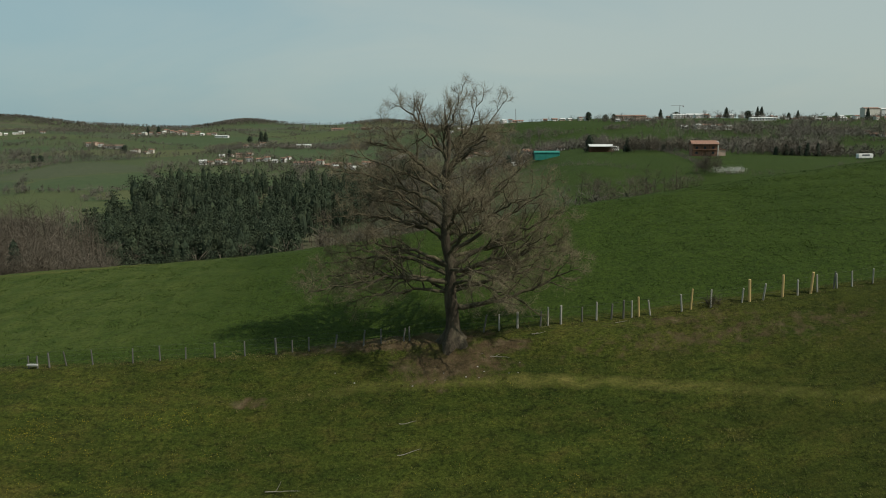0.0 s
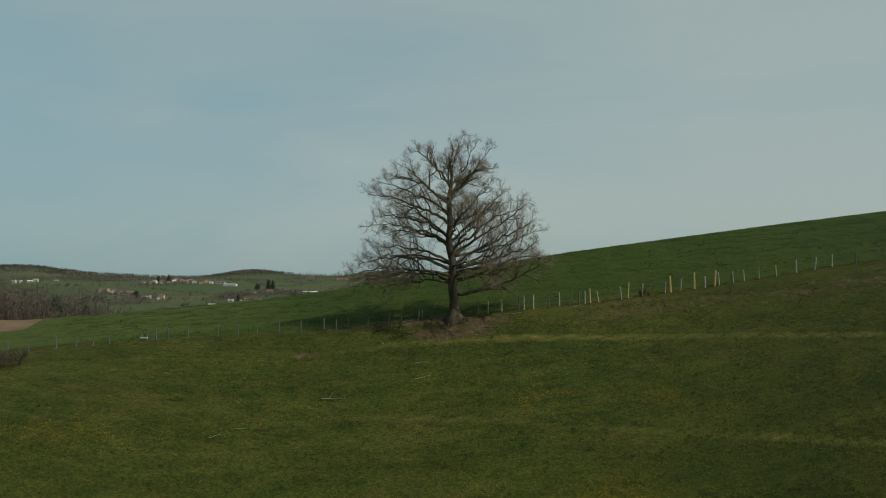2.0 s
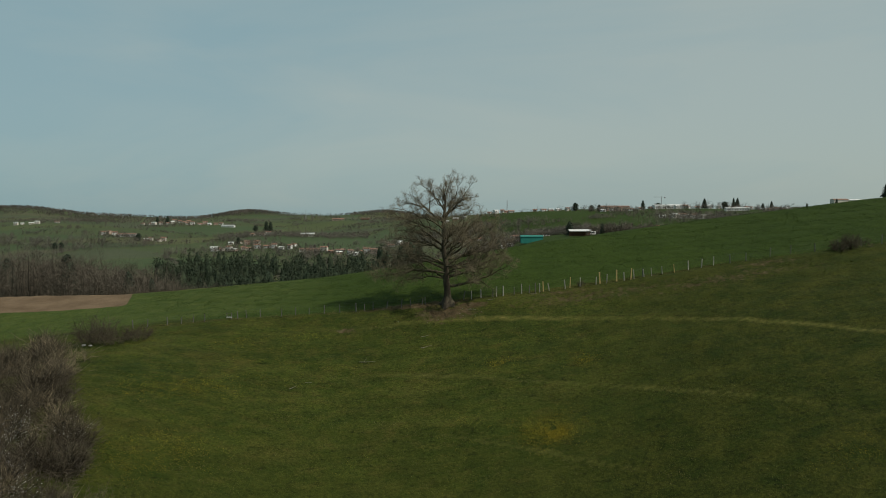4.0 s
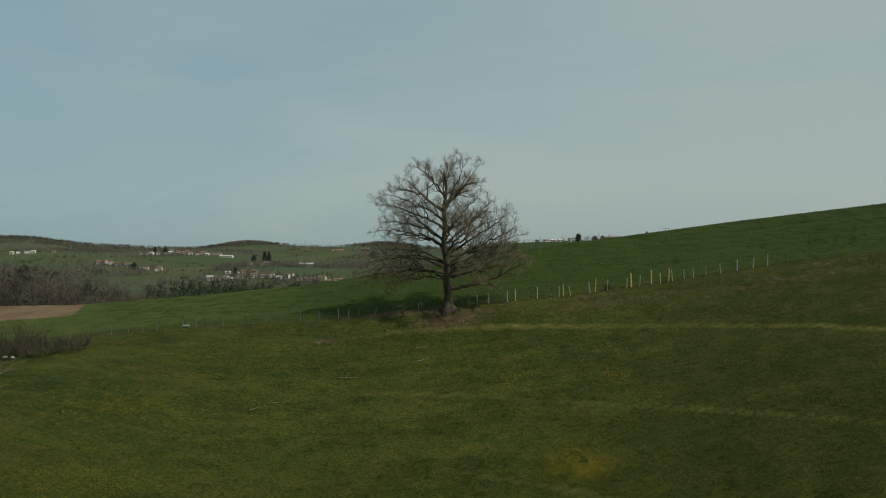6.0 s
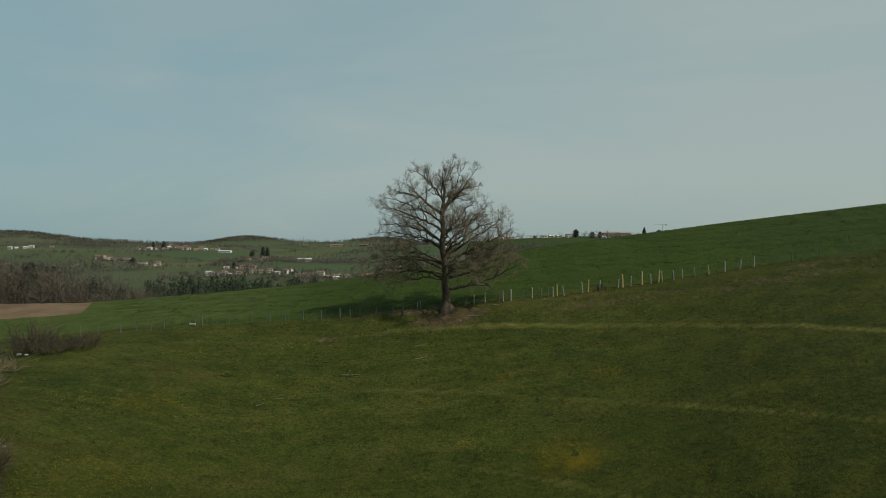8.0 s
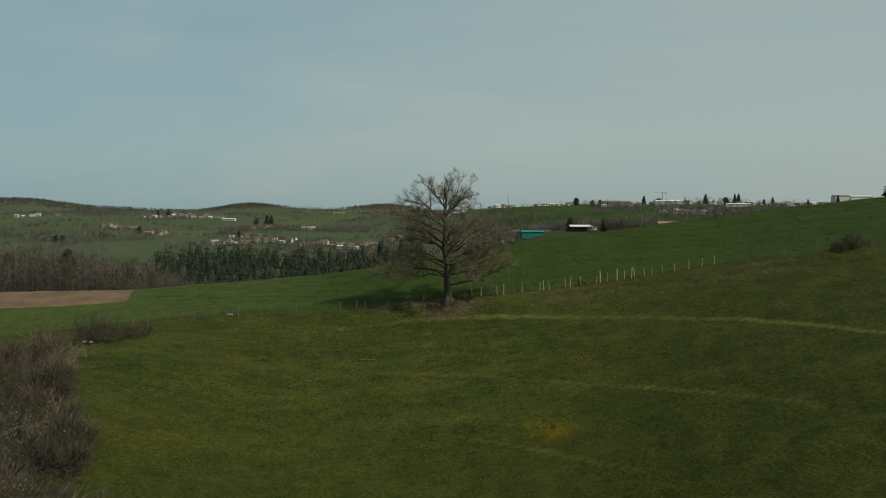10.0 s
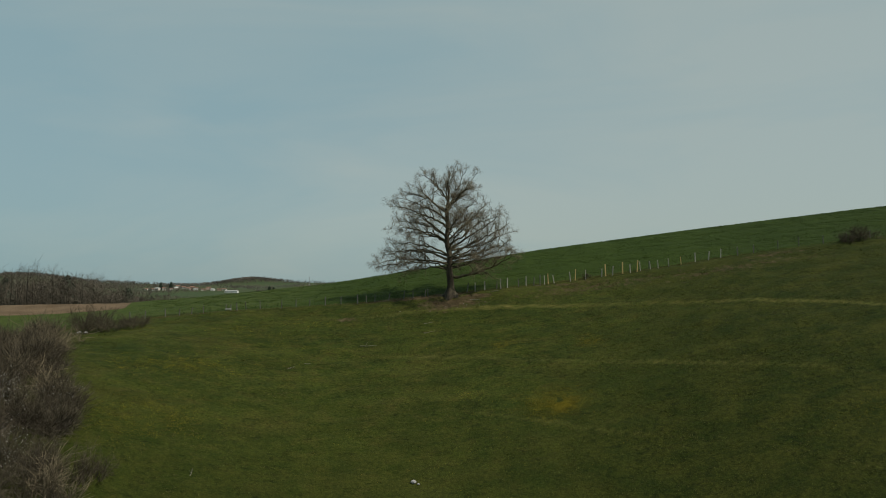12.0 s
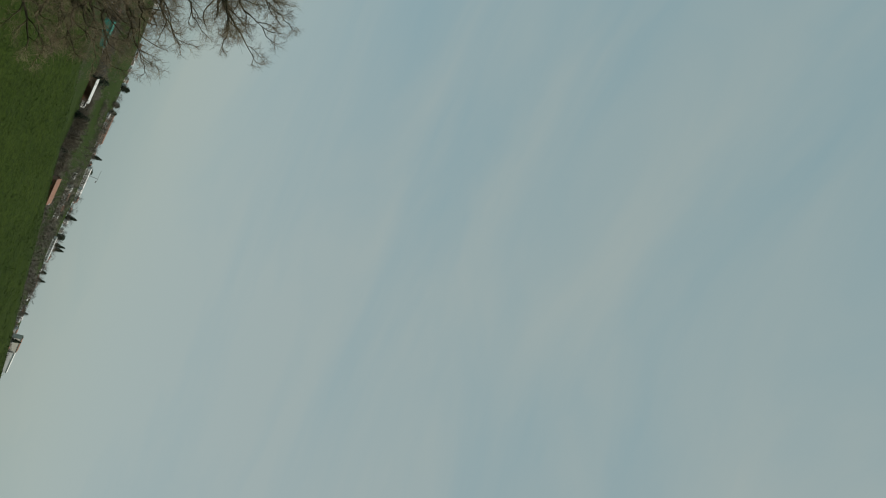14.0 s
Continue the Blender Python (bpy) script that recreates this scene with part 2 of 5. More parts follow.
BRICK = surface("brick_wall", [(0.20, 0.105, 0.07), (0.29, 0.16, 0.11)], 1.5, 0.9, fine=0.3)
POST_MID = surface("grey_post", [(0.075, 0.072, 0.064), (0.115, 0.111, 0.10), (0.17, 0.163, 0.148)], 5, 0.9, 0.5, 40, stretch=(1, 1, 0.2))
POST_DARK = surface("old_dark_post", [(0.08, 0.075, 0.065), (0.14, 0.13, 0.115)], 5, 0.9, 0.5, 40, stretch=(1, 1, 0.2))
POST_NEW = surface("new_timber_post", [(0.36, 0.25, 0.10), (0.45, 0.33, 0.15)], 4, 0.8, 0.3, 40, stretch=(1, 1, 0.2))
WIRE = surface("galvanised_wire", [(0.10, 0.10, 0.10), (0.16, 0.16, 0.15)], 3, 0.6, metal=0.5)
BOARD = surface("pale_board", [(0.26, 0.26, 0.24), (0.36, 0.36, 0.33)], 3, 0.8, 0.2, 30)
DEADWOOD = surface("dead_wood", [(0.154, 0.140, 0.112), (0.266, 0.245, 0.203)], 6, 0.9, 0.4, 30)
STONE = surface("pale_stone", [(0.22, 0.21, 0.20), (0.42, 0.41, 0.39)], 3, 0.9, 0.5, 12)
GRASS = surface("grass_blades", [(0.035, 0.050, 0.008), (0.060, 0.070, 0.012), (0.100, 0.090, 0.024)], 0.45, 0.8, vary=0.35)
STRAW = surface("straw_tufts", [(0.076, 0.069, 0.021), (0.131, 0.114, 0.041)], 0.5, 0.85, vary=0.3)
CROP = surface("cereal_leaves", [(0.024, 0.042, 0.006), (0.036, 0.062, 0.010), (0.052, 0.080, 0.014)], 0.25, 0.75, vary=0.35)
PETAL = surface("yellow_petals", [(0.20, 0.150, 0.010), (0.30, 0.23, 0.018)], 2.0, 0.7, vary=0.2)
WALLS = [surface("wall_cream", [(0.46, 0.43, 0.37), (0.56, 0.53, 0.47)], 0.6, 0.9, fine=0.2),
         surface("wall_white", [(0.58, 0.575, 0.55), (0.68, 0.675, 0.65)], 0.5, 0.9, fine=0.2),
         surface("wall_pink", [(0.36, 0.27, 0.21), (0.45, 0.34, 0.27)], 0.6, 0.9, fine=0.2)]
ROOFS = [surface("roof_tile", [(0.19, 0.105, 0.075), (0.28, 0.16, 0.115)], 1.2, 0.85, 0.3, 6, fine=0.3),
         surface("roof_brown", [(0.17, 0.10, 0.075), (0.26, 0.16, 0.12)], 1.2, 0.85, 0.3, 6, fine=0.3),
         surface("roof_pale", [(0.50, 0.50, 0.48), (0.62, 0.62, 0.60)], 0.5, 0.6, fine=0.2)]
TEAL = surface("teal_sheeting", [(0.018, 0.15, 0.12), (0.03, 0.21, 0.17)], 0.4, 0.6, fine=0.3)
GLASS = surface("window_glass", [(0.03, 0.04, 0.05), (0.06, 0.07, 0.08)], 1.0, 0.15)
SHUTTER = surface("brown_timber", [(0.12, 0.06, 0.035), (0.18, 0.10, 0.06)], 2.0, 0.8, fine=0.2)
METAL = surface("painted_steel", [(0.20, 0.20, 0.20), (0.30, 0.30, 0.30)], 1.0, 0.5)


# ---- the lie of the land ----
def smooth_line(pairs, lo, hi, soft):
    """A smoothed height line through pairs of (along, height)."""
    xs = np.linspace(lo, hi, 1600)
    ys = np.interp(xs, [p[0] for p in pairs], [p[1] for p in pairs])
    k = np.exp(-0.5 * (np.arange(-200, 201) * (hi - lo) / 1600 / soft) ** 2)
    ys = np.convolve(np.pad(ys, 200, mode="edge"), k / k.sum(), mode="valid")
    return lambda v: np.interp(v, xs, ys[: len(xs)])


FENCE_Z = smooth_line([(-200, -17), (-102, -11), (-68, -6.8), (-46, -4.2), (-34, -2.75), (-23, -1.72), (-9.8, -1.02), (0, -0.05), (6, 0.55), (11, 0.95),
                       (16.2, 1.68), (24.7, 3.0), (28, 3.7), (38, 5.1), (60, 7.6), (102, 10), (200, 9)], -220, 220, 2.5)
CREST_Z = smooth_line([(-200, -22), (-102, -6), (-68, -1.7), (-57, -1.3), (-46, -1.3), (-38, -0.7), (-32, -0.1), (-23, 0.75), (-17, 1.35), (-8.1, 2.8), (11.9, 6.1), (34, 9.05), (48, 10.75), (58.7, 12.1),
                       (85, 13.2), (130, 12.2), (200, 7)], -220, 220, 3.0)
FALL = smooth_line([(-200, 0.2), (-68, 0.22), (-34, 0.14), (-25.5, 0.28), (-21, 0.36), (-15, 0.43), (-8, 0.48), (4, 0.49), (12, 0.46), (25, 0.37),
                    (50, 0.30), (102, 0.25), (200, 0.2)], -220, 220, 3.0)
LEFT_Z = smooth_line([(0, -6), (40, -6.9), (90, -8.2), (133, -20), (239, -37), (478, -32), (743, -13), (1062, 6), (1380, 15), (1600, 9), (2400, -20), (5000, -40)], 0, 5000, 18)
DEEP_Z = smooth_line([(0, -16), (60, -27), (133, -34), (239, -38), (478, -32), (743, -13), (1062, 6), (1380, 15), (1600, 9), (2400, -20), (5000, -40)], 0, 5000, 14)
RIGHT_Z = smooth_line([(0, -14), (80, -19), (159, -13.6), (186, -10), (234, -4.4), (291, -2.6), (337, -2.2), (425, -2.5), (584, 4), (796, 17), (903, 18), (1168, 8), (2400, -20), (5000, -40)], 0, 5000, 14)


def ground_z(x, y):
    """Height of the land at x, y (numbers or arrays)."""
    x, y = np.asarray(x, float), np.asarray(y, float)
    f, c, s = FENCE_Z(x), CREST_Z(x), FALL(x)
    # pasture below the fence
    d = np.maximum(-y, 0)
    front = f - s * d - 0.005 * np.maximum(d - 14, 0) ** 2
    floor = -25 - 0.004 * d
    front = np.logaddexp(front / 2.0, floor / 2.0) * 2.0
    # crop field up to the crest, then the far side of the hill
    u = np.clip(y, 0, None)
    brow = 19.7 + 5.0 * np.clip((-x - 8) / 26, 0, 1) + 2.5 * np.clip((x - 5) / 25, 0, 1)
    up = np.minimum(u / brow, 1)
    hill = f + (c - f) * (1.12 * up - 0.12 * up ** 2)
    e = np.maximum(u - (brow - 2.5), 0)
    e1 = np.minimum(e, 7.0)
    hill = hill - e1 ** 2 / 20.0 - np.maximum(e - 7.0, 0) * 0.55
    a = x / (u + 42.5)
    w = np.clip((a + 0.16) / 0.34, 0, 1)
    w = w * w * (3 - 2 * w)
    shelf = np.clip((-a - 0.40) / 0.12, 0, 1)
    left = DEEP_Z(u) * (1 - shelf) + LEFT_Z(u) * shelf
    val = left * (1 - w) + RIGHT_Z(u) * w
    val = val - 6.0 * np.clip((u - 500) / 880, 0, 1.3) * (1 - w)
    val = val + 11 * np.exp(-((x + 377) / 62) ** 2 - ((u - 1384) / 120) ** 2) + 15 * np.exp(-((x + 830) / 190) ** 2 - ((u - 1390) / 160) ** 2)
    val = val + 9 * np.exp(-((x + 115) / 80) ** 2 - ((u - 1384) / 120) ** 2) + 12 * np.exp(-((x + 1150) / 260) ** 2 - ((u - 1300) / 200) ** 2)
    val = val + np.minimum(u / 600, 1) * 3.0 * (np.sin(x / 83 + 1.3) * np.sin(u / 120) + 0.6 * np.sin(x / 37 + u / 61))
    back = np.logaddexp(hill / 1.6, val / 1.6) * 1.6
    k = np.clip((u - 10) / 10, 0, 1)
    back = hill * (1 - k) + back * k
    return np.where(y < 0, front, back)


def gz(x, y):
    return float(ground_z(x, y))


# ---- mesh helpers ----
def part(name, bm, material, parent, label=""):
    """One mesh object under a thing or a part, from a bmesh, or from lists (vertices, faces)."""
    me = bpy.data.meshes.new(name)
    if isinstance(bm, tuple):
        me.from_pydata(bm[0], [], bm[1])
    else:
        bm.to_mesh(me)
        bm.free()
    for mat in material if isinstance(material, (list, tuple)) else (material,):
        me.materials.append(mat)
    ob = new(name, me)
    if parent is not None:
        ob.parent = parent
    if label:
        tagged(ob, label)
    return ob


def thing(name, at, label, category, group="", turn=0.0):
    """An Empty at the base of a thing."""
    ob = new(name)
    ob.matrix_basis = pose(*at, 0, 0, turn)
    ob.empty_display_size = 0.2
    return tagged(ob, label, category, group)


def add_box(bm, size, at, turn=None, bevel=0.0):
    m = Matrix.Translation(at) @ (turn or Matrix()) @ Matrix.Diagonal((*size, 1))
    vs = bmesh.ops.create_cube(bm, size=1, matrix=m)["verts"]
    if bevel:
        es = {e for v in vs for e in v.link_edges}
        bmesh.ops.bevel(bm, geom=list(es), offset=bevel, segments=1, affect="EDGES")
    return bm


class Tubes:
    """Collects tapered tubes into one list of vertices and faces."""

    def __init__(self):
        self.v, self.f = [], []

    def add(self, points, radii, sides):
        base = len(self.v)
        n = len(points)
        for i, p in enumerate(points):
            a = points[min(i + 1, n - 1)] - points[max(i - 1, 0)]
            a = a / (np.linalg.norm(a) + 1e-9)
            ref = np.array((0.0, 0.0, 1.0)) if abs(a[2]) < 0.9 else np.array((1.0, 0.0, 0.0))
            s = np.cross(a, ref)
            s /= np.linalg.norm(s) + 1e-9
            t = np.cross(a, s)
            for k in range(sides):
                q = 2 * math.pi * k / sides
                self.v.append(tuple(p + radii[i] * (s * math.cos(q) + t * math.sin(q))))
        for i in range(n - 1):
            for k in range(sides):
                j = (k + 1) % sides
                self.f.append((base + i * sides + k, base + i * sides + j, base + (i + 1) * sides + j, base + (i + 1) * sides + k))
        self.f.append(tuple(base + (n - 1) * sides + k for k in range(sides)))

    def mesh(self):
        return self.v, self.f


def clumps(centres, sizes, rng, upright=0.0, thin=0.35):
    """Small kite-shaped leaves or sprays at the centres, turned at random: vertices and faces."""
    n = len(centres)
    a = rng.normal(size=(n, 3))
    a[:, 2] = a[:, 2] + upright * np.sign(rng.random(n) - 0.1)
    a /= np.linalg.norm(a, axis=1, keepdims=True)
    b = np.cross(a, rng.normal(size=(n, 3)))
    b /= np.linalg.norm(b, axis=1, keepdims=True) + 1e-9
    s = np.asarray(sizes)[:, None]
    v = np.stack([centres - a * s, centres + b * s * thin + a * s * 0.1, centres + a * s, centres - b * s * thin + a * s * 0.1], 1)
    f = np.arange(4 * n).reshape(n, 4)
    return v.reshape(-1, 3), f


def stuff(name, arrays, material, label, category):
    """One object of kind stuff out of several (vertices, faces) pairs; faces of one width."""
    vs, fs, k = [], [], 0
    for v, f in arrays:
        vs.append(np.asarray(v))
        fs.extend(tuple(int(i) + k for i in q) for q in f)
        k += len(v)
    ob = part(name, (np.concatenate(vs).tolist(), fs), material, None)
    return tagged(ob, label, category, "", "stuff")


# ---- ground ----
def graded(fine_lo, fine_hi, step, lo, hi, grow, even, cap=10.0):
    """Lines of a grid: fine in the middle, then widening to the cap as far as even, then widening on."""
    def side(start, end, sign):
        out, q = [start], step
        while (end - out[-1]) * sign > 0:
            if q < cap or abs(out[-1]) > even:
                q *= grow
            out.append(out[-1] + sign * q if (end - out[-1]) * sign > q else end)
        return out[1:]
    mid = list(np.arange(fine_lo, fine_hi + 1e-6, step))
    return np.array(side(mid[0], lo, -1)[::-1] + mid + side(mid[-1], hi, 1))


# fields of the valley: cells round random middles, each with its own crop
field_rng = np.random.default_rng(44)
FIELD_AT = np.stack([field_rng.uniform(-980, 980, 560), field_rng.uniform(70, 1520, 560)], 1)
FIELD_KIND = field_rng.random(560)


def field_of(x, y):
    """Index of the field at each place, of its neighbour, and the way to the border between them."""
    first, second, gap = [], [], []
    for k in range(0, len(x), 20000):
        d = np.hypot((x[k:k + 20000, None] - FIELD_AT[:, 0]) / 1.25, y[k:k + 20000, None] - FIELD_AT[:, 1])
        two = np.argpartition(d, 2, axis=1)[:, :2]
        dd = np.take_along_axis(d, two, 1)
        flip = dd[:, 0] > dd[:, 1]
        first.append(np.where(flip, two[:, 1], two[:, 0]))
        second.append(np.where(flip, two[:, 0], two[:, 1]))
        gap.append(np.abs(dd[:, 0] - dd[:, 1]) / 2)
    return np.concatenate(first), np.concatenate(second), np.concatenate(gap)


def ground_material():
    m = bpy.data.materials.new("land")
    m.use_nodes = True
    n, l = m.node_tree.nodes, m.node_tree.links
    b = n["Principled BSDF"]
    b.inputs["Roughness"].default_value = 0.95
    b.inputs["Specular IOR Level"].default_value = 0.1
    co = n.new("ShaderNodeTexCoord")

    def noise_tex(scale, detail=5, rough=0.6, stretch=None):
        t = n.new("ShaderNodeTexNoise")
        t.inputs["Scale"].default_value, t.inputs["Detail"].default_value, t.inputs["Roughness"].default_value = scale, detail, rough
        if stretch:
            mp = n.new("ShaderNodeMapping")
            mp.inputs["Scale"].default_value = stretch
            l.new(co.outputs["Object"], mp.inputs[0])
            l.new(mp.outputs[0], t.inputs["Vector"])
        else:
            l.new(co.outputs["Object"], t.inputs["Vector"])
        return t.outputs["Fac"]

    def ramp(fac, stops):
        r = n.new("ShaderNodeValToRGB")
        e = r.color_ramp.elements
        for k, (pos, c) in enumerate(stops):
            it = e[k] if k < 2 else e.new(pos)
            it.position, it.color = pos, (*c, 1)
        l.new(fac, r.inputs["Fac"])
        return r.outputs["Color"]

    def blend(fac, a, c, mode="MIX"):
        x = n.new("ShaderNodeMix")
        x.data_type, x.blend_type = "RGBA", mode
        if isinstance(fac, float):
            x.inputs["Factor"].default_value = fac
        else:
            l.new(fac, x.inputs["Factor"])
        l.new(a, x.inputs["A"])
        l.new(c, x.inputs["B"])
        return x.outputs["Result"]

    def mask(attr, edge_scale, lo, hi, amount=0.5):
        """A zone of the land with a ragged edge."""
        at = n.new("ShaderNodeAttribute")
        at.attribute_name = attr
        ad, mr = n.new("ShaderNodeMath"), n.new("ShaderNodeMapRange")
        ad.operation = "MULTIPLY_ADD"
        sub = n.new("ShaderNodeMath")
        sub.operation = "SUBTRACT"
        sub.inputs[1].default_value = 0.5
        l.new(noise_tex(edge_scale, 6, 0.65), sub.inputs[0])
        l.new(sub.outputs[0], ad.inputs[0])
        ad.inputs[1].default_value = amount
        l.new(at.outputs["Fac"], ad.inputs[2])
        mr.inputs["From Min"].default_value, mr.inputs["From Max"].default_value = lo, hi
        l.new(ad.outputs[0], mr.inputs["Value"])
        return mr.outputs[0]

    def mottle(base, scale, stretch, lo, hi, dark, light, detail=5):
        """Darker and lighter flecks over a colour."""
        return blend(1.0, base, ramp(noise_tex(scale, detail, 0.68, stretch), [(lo, (dark, dark * 1.02, dark)), (hi, (light, light * 0.98, light * 0.95))]), "MULTIPLY")

    g1 = ramp(noise_tex(0.22, 7, 0.68, (0.55, 1.0, 1.0)), [(0.34, (0.022, 0.036, 0.006)), (0.5, (0.037, 0.048, 0.008)), (0.66, (0.060, 0.058, 0.014))])
    g2 = ramp(noise_tex(1.1, 6, 0.7, (0.5, 1.0, 1.0)), [(0.36, (0.022, 0.037, 0.006)), (0.52, (0.038, 0.049, 0.008)), (0.66, (0.068, 0.061, 0.015))])
    pasture = blend(0.5, g1, g2)
    pasture = mottle(pasture, 4.2, (0.8, 1.0, 1.0), 0.36, 0.52, 0.56, 1.12, 8)
    pasture = mottle(mottle(pasture, 9.0, (0.8, 1.0, 1.0), 0.38, 0.62, 0.62, 1.30), 24.0, (1.0, 1.0, 1.0), 0.38, 0.62, 0.68, 1.30)
    crop = blend(0.5, ramp(noise_tex(0.12, 5), [(0.35, (0.021, 0.039, 0.005)), (0.65, (0.033, 0.054, 0.008))]),
                 ramp(noise_tex(1.3, 6, 0.75), [(0.38, (0.020, 0.038, 0.005)), (0.62, (0.035, 0.056, 0.009))]))
    crop = mottle(crop, 4.2, (0.85, 1.0, 1.0), 0.36, 0.52, 0.56, 1.10, 8)
    young = mottle(ramp(noise_tex(0.6, 6, 0.7), [(0.36, (0.032, 0.052, 0.009)), (0.64, (0.056, 0.073, 0.016))]), 4.2, (0.8, 1.0, 1.0), 0.36, 0.54, 0.64, 1.12)
    crop = mottle(mottle(crop, 9.0, (0.8, 1.0, 1.0), 0.36, 0.64, 0.66, 1.30), 24.0, (1.0, 1.0, 1.0), 0.38, 0.62, 0.70, 1.30)
    dirt = ramp(noise_tex(1.1, 7, 0.7), [(0.33, (0.036, 0.026, 0.013)), (0.52, (0.072, 0.051, 0.026)), (0.68, (0.112, 0.086, 0.050))])
    straw = mottle(ramp(noise_tex(1.0, 6, 0.7), [(0.35, (0.062, 0.072, 0.013)), (0.65, (0.125, 0.112, 0.032))]), 7.0, (0.7, 1.0, 1.0), 0.36, 0.64, 0.65, 1.25)
    # far greens and field colours, lightened and greyed to carry the distance haze
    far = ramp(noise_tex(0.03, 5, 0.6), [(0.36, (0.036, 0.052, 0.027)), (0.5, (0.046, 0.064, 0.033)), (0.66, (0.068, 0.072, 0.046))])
    kind = n.new("ShaderNodeAttribute")
    kind.attribute_name = "field"
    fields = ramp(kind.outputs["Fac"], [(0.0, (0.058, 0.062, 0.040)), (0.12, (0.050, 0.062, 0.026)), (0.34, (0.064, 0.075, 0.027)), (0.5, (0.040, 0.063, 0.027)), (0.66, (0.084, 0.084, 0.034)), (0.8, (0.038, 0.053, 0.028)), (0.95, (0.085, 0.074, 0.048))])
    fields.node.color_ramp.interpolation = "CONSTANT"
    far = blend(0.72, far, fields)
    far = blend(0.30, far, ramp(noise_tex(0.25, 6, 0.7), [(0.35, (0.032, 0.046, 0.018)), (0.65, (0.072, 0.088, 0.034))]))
    plough = ramp(noise_tex(0.35, 6), [(0.35, (0.100, 0.068, 0.040)), (0.65, (0.150, 0.105, 0.064))])
    pasture = mottle(pasture, 0.45, (0.4, 1.0, 1.0), 0.38, 0.60, 0.78, 1.12)
    tussock = ramp(noise_tex(1.7, 7, 0.72, (0.42, 1.0, 1.0)), [(0.57, (1.0, 1.0, 1.0)), (0.64, (0.55, 0.58, 0.58))])
    # shade painted into the pasture: a darker copy of the grass colour
    pasture_shade = mottle(mottle(ramp(noise_tex(0.5, 6, 0.7, (0.6, 1.0, 1.0)), [(0.36, (0.017, 0.027, 0.0035)), (0.64, (0.039, 0.043, 0.007))]), 3.4, (0.8, 1.0, 1.0), 0.38, 0.56, 0.60, 1.12, 8), 12.0, (0.9, 1.0, 1.0), 0.38, 0.62, 0.62, 1.34)
    pasture = blend(mask("pasture_shade", 0.25, 0.15, 1.05, 0.9), pasture, pasture_shade)
    pasture = blend(0.9, pasture, tussock, "MULTIPLY")
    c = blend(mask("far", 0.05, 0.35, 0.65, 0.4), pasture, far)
    c = blend(mask("crop", 0.8, 0.42, 0.58, 0.5), c, crop)
    # the crop colour multiplied down, as shade painted on the hill's right side
    shaded_crop = blend(1.0, crop, ramp(noise_tex(0.3, 4), [(0.3, (0.82, 0.84, 0.82)), (0.7, (0.90, 0.91, 0.90))]), "MULTIPLY")
    c = blend(mask("crop_shade", 0.12, 0.2, 0.9, 0.4), c, shaded_crop)
    c = blend(mask("young", 0.12, 0.25, 0.9, 0.5), c, young)
    c = blend(mask("track", 0.9, 0.25, 0.85, 0.6), c, straw)
    c = blend(mask("dirt", 1.6, 0.34, 0.80, 1.9), c, dirt)
    c = blend(mask("plough", 0.2, 0.42, 0.58, 0.2), c, plough)
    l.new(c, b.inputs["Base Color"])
    bp = n.new("ShaderNodeBump")
    bp.inputs["Strength"].default_value, bp.inputs["Distance"].default_value = 0.8, 0.16
    l.new(noise_tex(3.5, 7, 0.75), bp.inputs["Height"])
    l.new(bp.outputs[0], b.inputs["Normal"])
    return m


gx = graded(-62, 66, 0.55, -4700, 4700, 1.07, 900)
gy = graded(-40, 33, 0.42, -900, 4700, 1.055, 1450)
GX, GY = np.meshgrid(gx, gy)
GZ = ground_z(GX, GY)
near_w = np.exp(-np.maximum(np.abs(GY) - 35, 0) / 6)
rough_rng = np.random.default_rng(3)
lump = np.zeros_like(GZ)
for wave in range(26):
    kx, ky, ph = rough_rng.normal() * 1.5, rough_rng.normal() * 2.2, rough_rng.random() * 6.28
    lump += np.sin(GX * kx + GY * ky + ph)
GZ = GZ + lump * 0.012 * near_w * np.where((GY > 0.3), 0.6, 1.0)
ny, nx = GX.shape
idx = np.arange(nx * ny).reshape(ny, nx)
quads = np.stack([idx[:-1, :-1], idx[:-1, 1:], idx[1:, 1:], idx[1:, :-1]], -1).reshape(-1, 4)
me = bpy.data.meshes.new("ground")
me.from_pydata(np.stack([GX, GY, GZ], -1).reshape(-1, 3).tolist(), [], quads.tolist())
me.polygons.foreach_set("use_smooth", np.ones(len(quads), dtype=bool))


def zone(name, values):
    me.attributes.new(name, "FLOAT", "POINT").data.foreach_set("value", np.clip(values, 0, 1).astype(np.float32).ravel())


def soft(v, lo, hi):
    t = np.clip((v - lo) / (hi - lo), 0, 1)
    return t * t * (3 - 2 * t)


def spot(x, y, rx, ry):
    return np.clip(1.3 - np.sqrt(((GX - x) / rx) ** 2 + ((GY - y) / ry) ** 2), 0, 1)


zone("crop", soft(GY - 0.9 - 0.6 * np.sin(GX / 9), -0.6, 0.8) * (1 - soft(GY, 32, 45)) * soft(GX + 27 + 0.3 * GY, -5, 5))
valley = (GY > 55) & (GY < 1600) & (np.abs(GX) < 1100)
kinds = np.zeros_like(GX)
kinds[valley] = FIELD_KIND[field_of(GX[valley], GY[valley])[0]]
kinds[(GX > 8) & (GX < 260) & (GY > 100) & (GY < 310)] = 0.4
kinds[(GX > 8) & (GX < 95) & (GY > 60) & (GY < 222)] = 0.2
kinds[(GX > 92) & (GX < 260) & (GY > 120) & (GY < 236)] = 0.7
zone("field", kinds)
